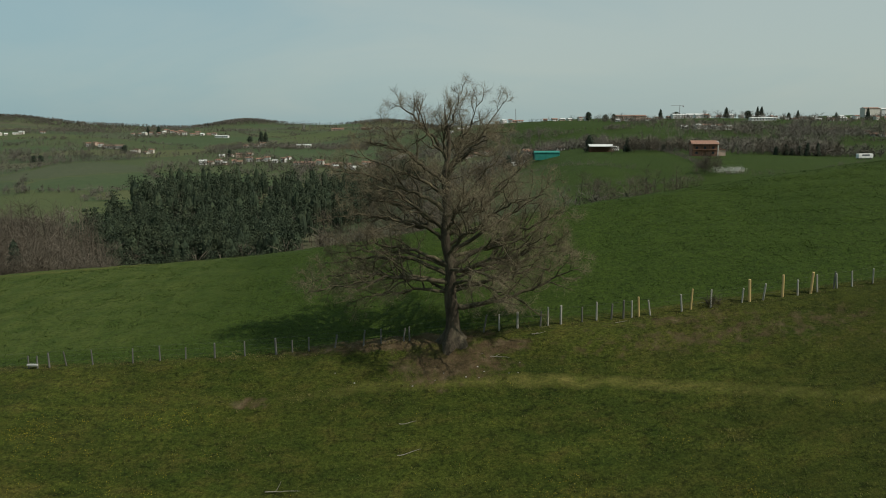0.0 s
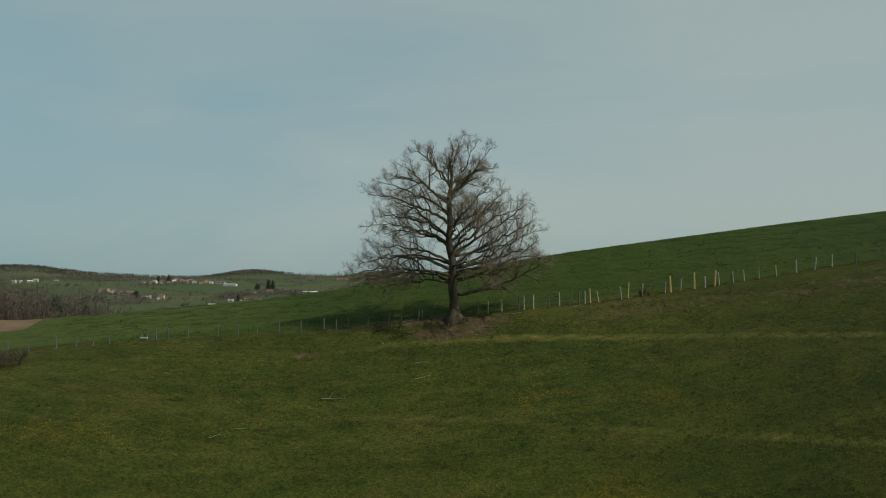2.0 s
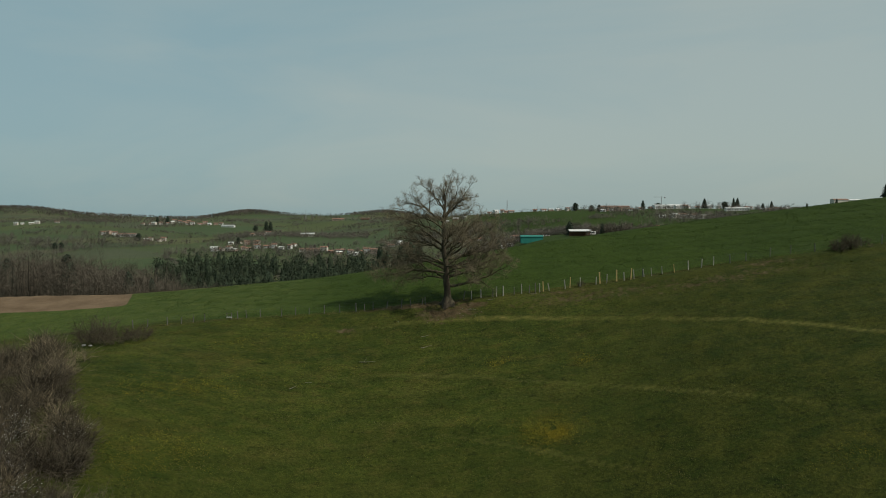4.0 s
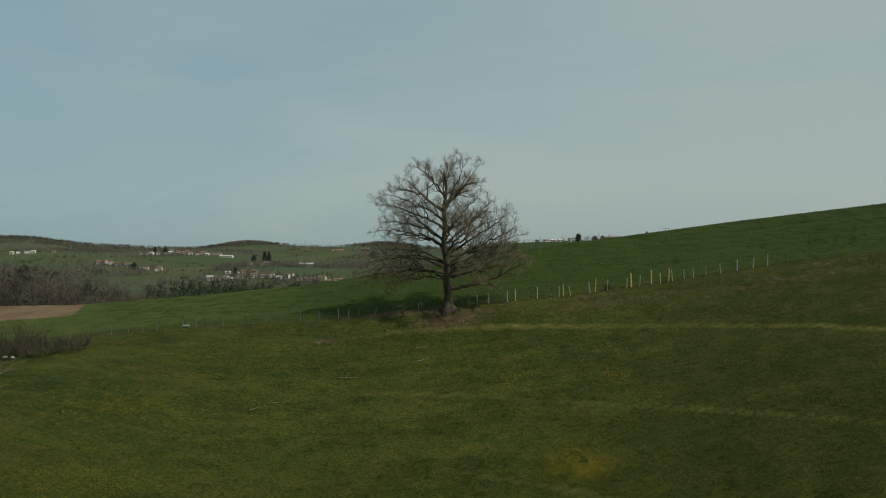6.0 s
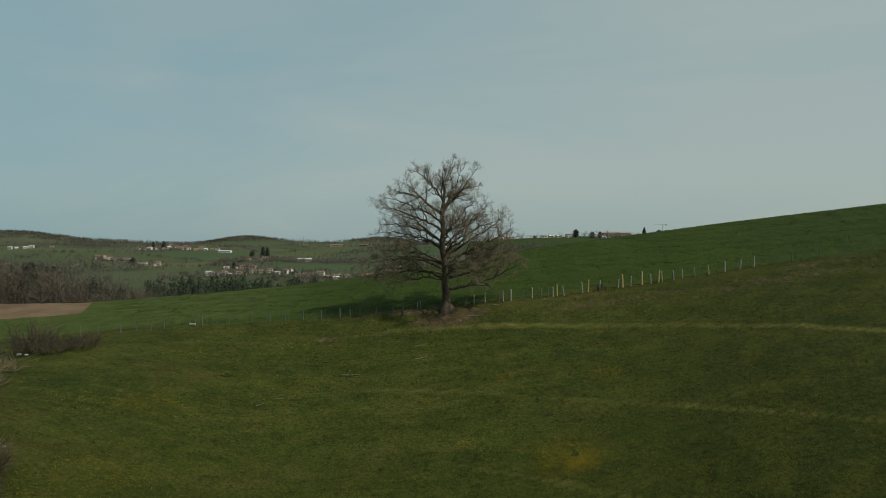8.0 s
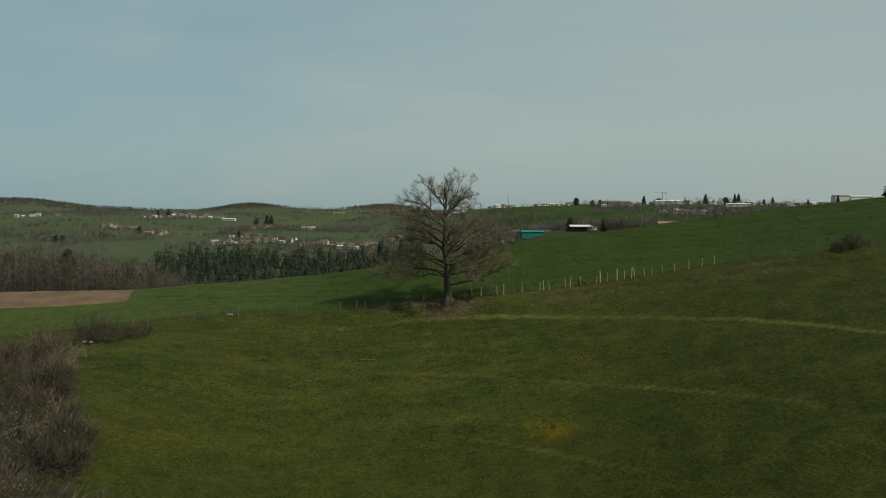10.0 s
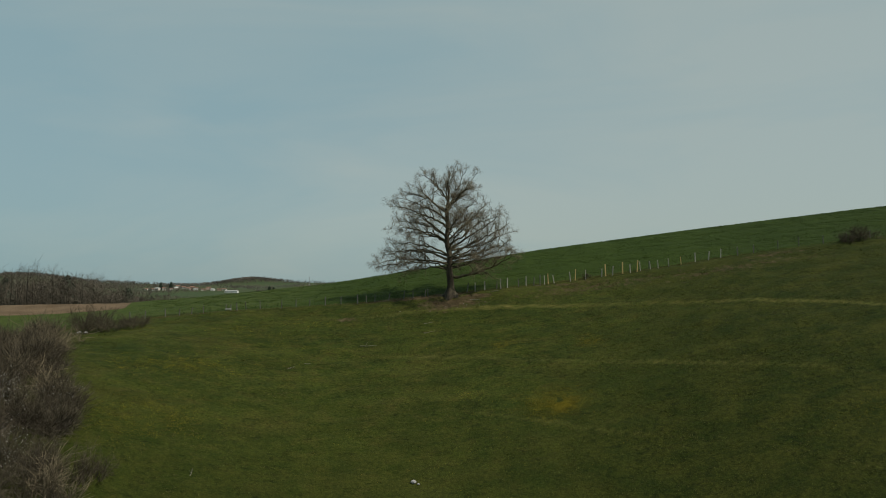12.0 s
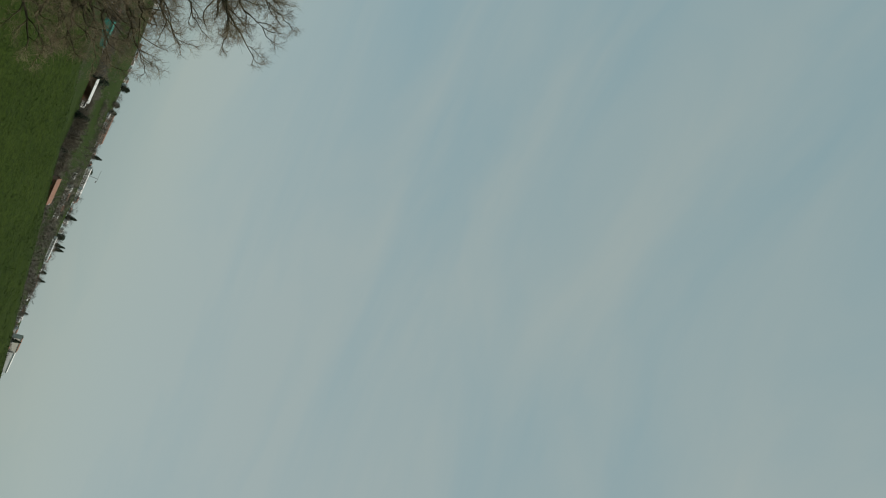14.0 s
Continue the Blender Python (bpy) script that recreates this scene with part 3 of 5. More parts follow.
# painted darkening of the pasture grows down the slope and to the right
zone("pasture_shade", soft(-GY, 6, 34) * (0.8 + 0.3 * soft(GX, 5, 40)) + 0.9 * soft(GX, 4, 30))
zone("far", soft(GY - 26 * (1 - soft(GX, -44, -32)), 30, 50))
# where the crop carries its painted shade
zone("crop_shade", soft(GX, 14, 46) * soft(GY, 0, 2))
zone("young", soft(GY - 0.9, 0.0, 3.0) * (1 - soft(GY, 34, 48)) * (1 - soft(GX, -26, -6)))
zone("dirt", np.maximum.reduce([0.85 * spot(0.0, -1.6, 4.0, 1.9), spot(2.6, -0.7, 2.4, 0.6), spot(-3, 0.4, 7, 0.8), 0.7 * spot(-10.5, -3.2, 1.6, 0.6), 0.62 * spot(12, 0.1, 6, 0.4), 0.62 * spot(34, -0.6, 5, 0.6), 0.50 * spot(16, -1.5, 13, 1.5), 0.44 * spot(30, -2.6, 14, 1.8)]))
trk = np.zeros_like(GX)
for k, yc in enumerate((-2.9 - 0.06 * GX - 0.0083 * GX ** 2, -11.4 - 0.19 * GX - 0.0085 * GX ** 2, -18.6 - 0.30 * GX - 0.009 * GX ** 2)):
    trk = np.maximum(trk, (1.0, 0.78, 0.62)[k] * np.exp(-((GY - yc) / (0.46 if k == 0 else 0.40)) ** 2) * (0.82 + 0.18 * np.sin(GX / 4 + k * 3)) * soft(GX, -16 + 3 * k, -4 + 3 * k))
margin = np.exp(-((GY - 22.0 + 0.08 * (GX + 24)) / 0.9) ** 2) * (1 - soft(GX, -16, -11)) * soft(GX, -44, -36)
zone("track", np.maximum(trk * 0.85, margin * 0.6))
zone("plough", soft(GY, 14, 15.5) * (1 - soft(GY, 24, 27)) * (1 - soft(GX + 0.30 * GY, -37.0, -35.5)) * soft(GX, -190, -180))
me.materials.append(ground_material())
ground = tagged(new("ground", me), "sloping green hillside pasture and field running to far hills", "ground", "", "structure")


# ---- the great bare tree ----
TRUNK = [(0.12, 0.1, -0.7), (0.08, 0.05, 0.0), (0.05, 0, 0.6), (0.04, 0, 1.8), (-0.07, 0.05, 3.4), (-0.22, 0, 5.0), (-0.30, 0.05, 6.6), (-0.34, 0.05, 8.2), (-0.22, 0, 9.7), (-0.18, 0, 11.3), (-0.30, 0.05, 13.0)]


def trunk_at(h):
    return np.array([np.interp(h, [p[2] for p in TRUNK], [p[k] for p in TRUNK]) for k in range(3)])


def bowed(p0, p1, p2, n):
    t = np.linspace(0, 1, n)[:, None]
    return (1 - t) ** 2 * p0 + 2 * t * (1 - t) * p1 + t ** 2 * p2


def crooked(rng, start, direction, length, n, wiggle, lift):
    """A wandering branch: its points."""
    pts = [start]
    d = direction / np.linalg.norm(direction)
    for _ in range(n):
        d = d + rng.normal(size=3) * wiggle + np.array((0, 0, lift))
        d /= np.linalg.norm(d)
        pts.append(pts[-1] + d * length / n)
    return np.array(pts)


def batch_branches(rng, start, way, length, n, wiggle, lift):
    """Many wandering branches at once: points of shape (count, n + 1, 3)."""
    d = way / np.linalg.norm(way, axis=1, keepdims=True)
    pts = [start]
    for _ in range(n):
        d = d + rng.normal(size=d.shape) * wiggle + np.array((0, 0, 1.0)) * np.reshape(lift, (-1, 1))
        d = d / np.linalg.norm(d, axis=1, keepdims=True)
        pts.append(pts[-1] + d * (length / n)[:, None])
    return np.stack(pts, 1)


def batch_tubes(p, r, sides=3):
    """Tubes round many branches of one number of points; r: radii of shape (count, n) or (n,)."""
    c, n, _ = p.shape
    r = np.broadcast_to(r, (c, n))
    a = np.gradient(p, axis=1)
    a /= np.linalg.norm(a, axis=2, keepdims=True) + 1e-9
    ref = np.where(np.abs(a[..., 2:3]) < 0.9, np.array((0, 0, 1.0)), np.array((1.0, 0, 0)))
    s = np.cross(a, ref)
    s /= np.linalg.norm(s, axis=2, keepdims=True) + 1e-9
    t = np.cross(a, s)
    q = 2 * np.pi * np.arange(sides) / sides
    v = p[:, :, None] + r[:, :, None, None] * (s[:, :, None] * np.cos(q)[:, None] + t[:, :, None] * np.sin(q)[:, None])
    idx = np.arange(c * n * sides).reshape(c, n, sides)
    nxt = np.roll(idx, -1, axis=2)
    f = np.stack([idx[:, :-1], nxt[:, :-1], nxt[:, 1:], idx[:, 1:]], -1)
    return v.reshape(-1, 3), f.reshape(-1, 4)


def fork(rng, p, per, lo, hi, spread_lo, spread_hi):
    """Where side shoots leave branches p, and which way: starts, ways, the place along each branch, its index."""
    c, n, _ = p.shape
    k = np.repeat(np.arange(c), per)
    u = lo + (hi - lo) * (np.tile(np.arange(per), c) + rng.random(len(k))) / per
    x = u * (n - 1)
    i = np.minimum(x.astype(int), n - 2)
    fr = (x - i)[:, None]
    a, b = p[k, i], p[k, i + 1]
    d = b - a
    d /= np.linalg.norm(d, axis=1, keepdims=True) + 1e-9
    s = np.cross(d, rng.normal(size=d.shape))
    s /= np.linalg.norm(s, axis=1, keepdims=True) + 1e-9
    g = rng.uniform(spread_lo, spread_hi, len(k))[:, None]
    return a * (1 - fr) + b * fr, d * np.cos(g) + s * np.sin(g), u, k


def joined(pairs):
    vs, fs, k = [], [], 0
    for v, f in pairs:
        vs.append(v)
        fs.append(f + k)
        k += len(v)
    return np.concatenate(vs).tolist(), np.concatenate(fs).tolist()


def kinked(rng, pts, amount):
    """The same limb with the elbows and kinks of old oak wood."""
    n = len(pts)
    step = np.linalg.norm(np.diff(pts, axis=0), axis=1).mean()
    kick = rng.normal(size=(n, 3)) * np.array((1.0, 1.0, 0.9))
    kick[1::2] *= 0.35
    drift = np.cumsum(rng.normal(size=(n, 3)), axis=0)
    drift -= np.linspace(0, 1, n)[:, None] * drift[-1]
    u = np.linspace(0, 1, n)[:, None]
    return pts + (kick * 0.30 + drift * 0.22) * step * amount * np.minimum(u * 4, 1) * np.where(u < 1, 1.0, 0.3)


def limb_meshes(rng, pts, r0, droop=0.0, fullness=1.0):
    """The limb's own wood with its forks, and its fine twigs, as two meshes."""
    n = len(pts)
    total = np.linalg.norm(np.diff(pts, axis=0), axis=1).sum()
    pts = kinked(rng, pts, 0.75)
    radii = r0 * (1 - np.linspace(0, 1, n)) ** 0.85 * 0.68 + 0.014
    wood = [batch_tubes(pts[None], radii, 8)]
    # boughs: a few long forks, more short ones towards the end
    c1 = int((4.0 + total * 1.45) * fullness)
    st, w, u, _ = fork(rng, pts[None], c1, 0.26, 1.0, 0.5, 1.15)
    w[:, 2] += rng.uniform(-0.05, 0.42, c1) - 1.3 * droop
    l1 = rng.uniform(0.65, 1.3, c1) * (0.50 + total * (0.34 * (1 - u) ** 0.9 + 0.05))
    b1 = batch_branches(rng, st, w, l1, 10, 0.16, 0.035 - 0.20 * droop)
    r1 = np.clip(np.interp(u, np.linspace(0, 1, n), radii) * 0.58, 0.014, 0.075)
    wood.append(batch_tubes(b1, r1[:, None] * (1 - np.linspace(0, 1, 11)) ** 0.8 + 0.006, 5))
    # branchlets
    st, w, u, k = fork(rng, b1, 8, 0.16, 1.0, 0.5, 1.2)
    w[:, 2] += rng.uniform(-0.2, 0.34, len(k)) - 0.8 * droop
    l2 = rng.uniform(0.6, 1.3, len(k)) * (0.24 + l1[k] * (0.28 * (1 - u) + 0.10))
    b2 = batch_branches(rng, st, w, l2, 5, 0.19, 0.05 - 0.16 * droop)
    fine = [batch_tubes(b2, np.linspace(0.0110, 0.0030, 6))]
    # twigs, crowded at the ends
    st, w, u, k3 = fork(rng, b2, 6, 0.2, 1.0, 0.45, 1.2)
    w[:, 2] += 0.08 - 0.5 * droop
    l3 = rng.uniform(0.5, 1.3, len(k3)) * (0.14 + 0.36 * l2[k3])
    b3 = batch_branches(rng, st, w, l3, 2, 0.22, 0.05)
    fine.append(batch_tubes(b3, np.array((0.0044, 0.0034, 0.0024))))
    st, w, u, k4 = fork(rng, b3, 3, 0.25, 1.0, 0.4, 1.1)
    b4 = batch_branches(rng, st, w, rng.uniform(0.08, 0.28, len(k4)), 1, 0.2, 0.03)
    fine.append(batch_tubes(b4, np.array((0.0023, 0.0017))))
    return joined(wood), joined(fine)


# each limb: height on the trunk, tip (x, y, z), height of the bow over the straight line, radius, droop
CROWN_TOP = ((11.0, (0.6, 0.2, 13.8), 0.2, 0.09, 0.0), (10.4, (-1.9, -0.3, 12.9), -0.7, 0.10, 0.0), (9.6, (-3.1, 0.3, 12.9), 0.1, 0.13, 0.0), (8.9, (-3.9, -0.5, 11.7), 0.5, 0.11, 0.0), (9.0, (1.7, -0.2, 13.4), -0.8, 0.13, 0.0),
             (9.2, (2.8, 0.4, 13.0), -0.9, 0.12, 0.0), (9.4, (3.0, -0.2, 11.4), 0.3, 0.10, 0.0), (9.8, (0.2, -2.0, 12.9), -0.3, 0.09, 0.0), (10.0, (-0.4, 2.0, 12.9), -0.3, 0.09, 0.0))
WEST_LIMBS = ((8.3, (-4.8, 0.3, 10.9), 0.9, 0.14, 0.0), (7.2, (-6.5, -0.2, 9.4), 1.1, 0.17, 0.0), (6.4, (-6.1, 0.5, 7.8), 1.2, 0.15, 0.0), (6.0, (-4.7, -1.0, 8.9), 0.6, 0.13, 0.0), (7.8, (-5.3, -0.8, 10.2), 0.8, 0.12, 0.0), (5.6, (-6.2, -1.2, 7.0), 0.9, 0.12, 0.0),
              (5.2, (-5.4, 0.8, 6.5), 0.9, 0.14, 0.0), (4.5, (-6.1, -0.6, 5.4), 1.1, 0.15, 0.02), (3.8, (-7.3, 0.4, 4.1), 1.2, 0.17, 0.04), (3.3, (-7.9, -1.0, 2.7), 1.3, 0.16, 0.07),
              (2.9, (-5.6, -0.4, 2.2), 1.0, 0.13, 0.10), (4.2, (-6.6, 1.6, 4.6), 0.9, 0.13, 0.03), (3.5, (-8.2, 0.2, 3.2), 1.5, 0.13, 0.05), (3.0, (-6.7, 1.2, 2.6), 1.1, 0.12, 0.08))
EAST_LIMBS = ((1.7, (7.0, -0.5, 4.1), -0.1, 0.23, 0.02), (3.6, (6.5, 0.5, 5.9), -0.5, 0.19, 0.0), (4.0, (6.0, -0.8, 7.4), -0.3, 0.17, 0.0), (4.8, (5.5, 0.4, 8.7), -0.2, 0.16, 0.0),
              (5.6, (3.9, -0.4, 9.8), -0.4, 0.15, 0.0), (7.0, (2.7, 0.6, 10.2), -0.3, 0.12, 0.0), (2.6, (4.6, -1.4, 4.6), 0.2, 0.13, 0.03), (3.2, (6.3, 1.5, 4.9), 0.1, 0.14, 0.01), (4.4, (6.4, 0.9, 6.8), -0.3, 0.14, 0.0), (5.1, (4.9, -1.2, 8.2), -0.2, 0.13, 0.0), (3.7, (5.2, -1.8, 6.2), -0.2, 0.13, 0.0), (2.8, (7.1, 0.6, 4.6), 0.2, 0.12, 0.0))


def great_tree():
    rng = np.random.default_rng(29)
    tree = thing("bare_tree", (0, 0, 0), "tall bare spreading deciduous tree with lichened twigs beside the fence", "tree")
    trunk = Tubes()
    hs = np.array([-0.7, 0.0, 0.12, 0.32, 0.6, 1.0, 1.5, 2.1, 2.8, 3.6, 4.4, 5.3, 6.2, 7.2, 8.2, 9.2, 10.2, 11.1, 12.0, 12.7])
    rad = np.array([1.02, 0.80, 0.66, 0.56, 0.43, 0.36, 0.34, 0.35, 0.31, 0.30, 0.28, 0.26, 0.24, 0.23, 0.195, 0.16, 0.12, 0.09, 0.06, 0.02])
    base = []
    for h in hs:
        bend = min(1.0, max(0.0, h / 4))
        base.append(trunk_at(h) + bend * np.array((0.10 * math.sin(h * 1.9), 0.09 * math.cos(h * 1.5), 0)))
    trunk.add(np.array(base), rad, 26)
    v = []
    for i, p in enumerate(trunk.v):
        ring, k = divmod(i, 26)
        c = base[min(ring, len(base) - 1)]
        h = hs[min(ring, len(hs) - 1)]
        q = k * 2 * math.pi / 26
        g = 1 + 0.20 * math.sin(q * 5 + 0.6) * min(1.3, max(0, 1 - h / 0.9)) + 0.05 * math.sin(q * 9 + 0.8 * ring) + 0.05 * math.sin(q * 3 + 1.7 * h)
        v.append(tuple(c + (np.array(p) - c) * np.array((g, g, 1))))
    ob = part("trunk", (v, trunk.f), BARK, tree, "grey furrowed trunk flaring into roots")
    ob.data.polygons.foreach_set("use_smooth", np.ones(len(ob.data.polygons), dtype=bool))
    limbs = list(CROWN_TOP + WEST_LIMBS + EAST_LIMBS)
    # limbs that grow towards the pasture and towards the crop
    for k in range(14):
        h = 2.9 + 0.52 * k
        az = (1 if k % 2 else -1) * (1.57 + rng.uniform(-0.75, 0.75))
        reach = np.interp(h, [2, 4, 7, 10, 12], [5.4, 5.8, 4.9, 3.0, 1.6]) * rng.uniform(0.75, 1.0)
        drop = 0.12 if h < 4.2 else 0.0
        limbs.append((h, (math.cos(az) * reach, math.sin(az) * reach, h + (0.2 if drop else rng.uniform(0.9, 2.0))), 0.6, 0.14 - 0.004 * k, drop))
    for h, tip, rise, r, droop in limbs:
        h = h + rng.uniform(-0.35, 0.35)
        p0, p2 = trunk_at(h), np.array(tip, float)
        p1 = p0 * 0.55 + p2 * 0.45 + np.array((0, 0, rise)) + rng.normal(size=3) * 0.38
        wood, fine = limb_meshes(rng, bowed(p0, p1, p2, 20), r, droop, 0.9 if h > 8.8 else 1.0)
        ob = part("limb", wood, LIMB, tree)
        tagged(part("twigwork", fine, TWIG, ob), kind="stuff")
    # pale shoots hanging about the trunk and under the low limbs
    fine = Tubes()
    for _ in range(24):
        h = rng.uniform(1.8, 4.2)
        a = rng.uniform(0, 6.28)
        far_out = rng.uniform(0.3, 2.6)
        p = trunk_at(h) + np.array((math.cos(a), math.sin(a), 0.1)) * (0.3 if far_out < 1.2 else far_out)
        q = crooked(rng, p, np.array((math.cos(a), math.sin(a), 0.2)), rng.uniform(0.8, 2.2), 6, 0.18, -0.26)
        fine.add(q, (0.016, 0.014, 0.012, 0.010, 0.008, 0.006, 0.005), 3)
    tagged(part("hanging_shoots", fine.mesh(), TWIG, tree, "thin pale hanging shoots"), kind="stuff")
    return tree


great_tree()


# ---- fence along the top of the pasture ----
def bearing(brg):
    return (brg - 784) / 1400 - 0.0108


def fence_y(x):
    return 0.55 + 0.25 * math.sin(x / 11.0) + (0.012 * (x - 20) if x > 20 else 0)


def fence():
    rng = random.Random(5)
    fob = thing("fence", (0, 0, 0), "old wire fence with leaning grey stakes and some new yellow posts", "fence")
    left = [60, 92, 141, 215, 265, 312, 366, 421, 478, 508, 538, 586, 638, 670, 711, 722]
    right = [857, 886, 919, 961, 975, 998, 1037, 1063, 1090, 1112, 1127, 1140, 1161, 1218, 1234, 1270, 1326, 1340, 1364, 1399, 1426, 1449, 1461, 1490, 1496, 1523, 1560]
    xs = [bearing(p) * 43.0 for p in left + right]
    xs += [-26.3, -27.6, -28.9, -30.4, -32.6, -34.2, 24.7, 26.2, 27.6, 28.9, 30.7, 32.4, 35.0, 37.2, 39.8, 42.3, 44.8, 47.0, 49.5]
    timber = {1340: POST_NEW, 1399: POST_NEW, 1449: POST_NEW, 1234: POST_NEW, 1140: POST_NEW, 1037: POST_DARK, 1090: POST_DARK, 92: POST_DARK, 508: POST_DARK, 1490: POST_DARK, 1112: POST_DARK, 961: POST_DARK, 711: POST_DARK}
    fat = {1340: 0.085, 1399: 0.078, 1449: 0.075, 998: 0.066, 478: 0.066, 919: 0.068}
    marks = left + right + [0] * 19
    heights = {1340: 1.32, 1399: 1.30, 1449: 1.22, 998: 1.12, 1234: 1.25, 1140: 1.15}
    tops = []
    for x, mk in zip(xs, marks):
        y = fence_y(x)
        h = heights.get(mk, rng.uniform(0.88, 1.12) * (0.86 if x < 0 else 1.0))
        r = fat.get(mk, rng.uniform(0.042, 0.058))
        lean_x, lean_y = rng.gauss(0, 4.0), rng.gauss(0, 2.5)
        if mk in (1161, 1218, 1364, 1426, 1496, 1523, 1560):
            lean_x -= 9
        if mk in timber and timber[mk] is POST_NEW:
            lean_x *= 0.3
        bm = bmesh.new()
        bmesh.ops.create_cone(bm, cap_ends=True, segments=8, radius1=r, radius2=r * 0.86, depth=h + 0.35, matrix=Matrix.Translation((0, 0, h / 2 - 0.175)))
        for v in bm.verts:
            v.co.x += 0.012 * math.sin(v.co.z * 5 + x)
            if v.co.z > h - 0.05:
                v.co.z += 0.25 * v.co.x
        bmesh.ops.bevel(bm, geom=[e for e in bm.edges if e.calc_length() < 0.1 and min(v.co.z for v in e.verts) > h - 0.06], offset=0.008, segments=1, affect="EDGES")
        mat = timber.get(mk, POST_NEW if abs(x - 24.7) < 0.1 else (POST_MID if x < 2 or x > 29 else POST_GREY))
        ob = part("post", bm, mat, fob, "new yellow timber post" if mat is POST_NEW else ("dark weathered stake" if mat is POST_DARK else ""))
        ob.matrix_basis = pose(x, y, gz(x, y) - 0.05, lean_y, lean_x, rng.uniform(0, 90))
        tops.append((x, y, gz(x, y)))
    tops.sort()
    for lift in (0.32, 0.62, 0.9):
        t = Tubes()
        t.add(np.array([(x, y + 0.05, z + lift + 0.02 * math.sin(x * 3)) for x, y, z in tops]), [0.0022] * len(tops), 3)
        part("wire", t.mesh(), WIRE, fob)


fence()


def stile(x):
    y = fence_y(x) - 0.05
    ob = thing("fence_stile", (x, y, gz(x, y)), "low pale board fixed between two short grey posts in the fence", "stile")
    for dx in (-0.25, 0.25):
        bm = bmesh.new()
        add_box(bm, (0.07, 0.07, 1.0), (dx, 0, 0.26), bevel=0.012)
        part("post", bm, POST_MID, ob)
    bm = bmesh.new()
    add_box(bm, (0.60, 0.16, 0.12), (0, -0.05, 0.24), bevel=0.02)
    part("board", bm, BOARD, ob, "pale broad board")


stile(-23.6)


# ---- dead branches and stones on the grass ----
def dead_branch(x, y, length, turn, forks, seed):
    rng = np.random.default_rng(seed)
    t = Tubes()
    q = crooked(rng, np.array((-length / 2, 0, 0.05)), np.array((1.0, 0, 0)), length, 7, 0.12, 0)
    q[:, 2] = 0.05 + 0.02 * np.sin(q[:, 0] * 5)
    slope = (gz(x, y + 0.5) - gz(x, y - 0.5))
    t.add(q, np.linspace(0.021, 0.007, 8), 5)
    for k in range(forks):
        i = 2 + k % 5
        w = np.array((0.7, (-1) ** k * 0.7, 0.12))
        t.add(crooked(rng, q[i], w, length * 0.35, 4, 0.15, -0.02), np.linspace(0.014, 0.005, 5), 4)
    ob = part("fallen_branch", t.mesh(), DEADWOOD, None)
    ob.matrix_basis = pose(x, y, gz(x, y) + 0.02, math.degrees(math.atan(slope)), 0, 0) @ pose(0, 0, 0, 0, 0, turn)
    tagged(ob, "bleached dead branch lying on the pasture grass", "branch", "fallen branches")


dead_branch(-1.98, -7.1, 1.2, 4, 0, 1)
dead_branch(-2.15, -5.36, 0.9, -6, 0, 2)
dead_branch(-7.8, -8.3, 1.6, 22, 1, 3)
dead_branch(2.6, -1.5, 1.1, 3, 1, 4)
dead_branch(4.8, -0.1, 0.8, 12, 1, 5)
dead_branch(-18.4, -26.6, 0.9, 70, 1, 6)
dead_branch(-14.3, -12.3, 0.7, 25, 1, 7)
dead_branch(-13.0, -11.4, 0.6, 10, 0, 8)
dead_branch(9.4, 0.2, 0.7, 5, 0, 9)


def stone(x, y, r, seed, label, group=""):
    bm = bmesh.new()
    bmesh.ops.create_icosphere(bm, subdivisions=2, radius=r)
    for v in bm.verts:
        v.co *= 1 + 0.28 * noise.noise(v.co * (1.6 / r) + Vector((seed * 7.1, 0, 0)))
        v.co.z *= 0.62
    ob = part("stone", bm, STONE, None)
    ob.matrix_basis = pose(x, y, gz(x, y) + r * 0.2, 0, 0, seed * 50)
    tagged(ob, label, "stone", group)


stone(-2.66, -25.7, 0.2, 1, "pale boulder lying in the lower pasture")
stone(-2.3, -25.9, 0.1, 2, "small pale stone beside the boulder")
stone(-37.2, -4.6, 0.24, 3, "pale boulder below the thorn bushes", "stones by the bushes")
stone(-36.4, -4.9, 0.18, 4, "pale boulder below the thorn bushes", "stones by the bushes")
stone_rng = random.Random(8)
for k in range(16):
    sx, sy = stone_rng.gauss(-0.5, 3.2), stone_rng.gauss(-2.4, 0.7)
    stone(sx, min(sy, -0.9), stone_rng.uniform(0.02, 0.05), 10 + k, "small pale stone on the bare earth under the tree", "stones under the tree")


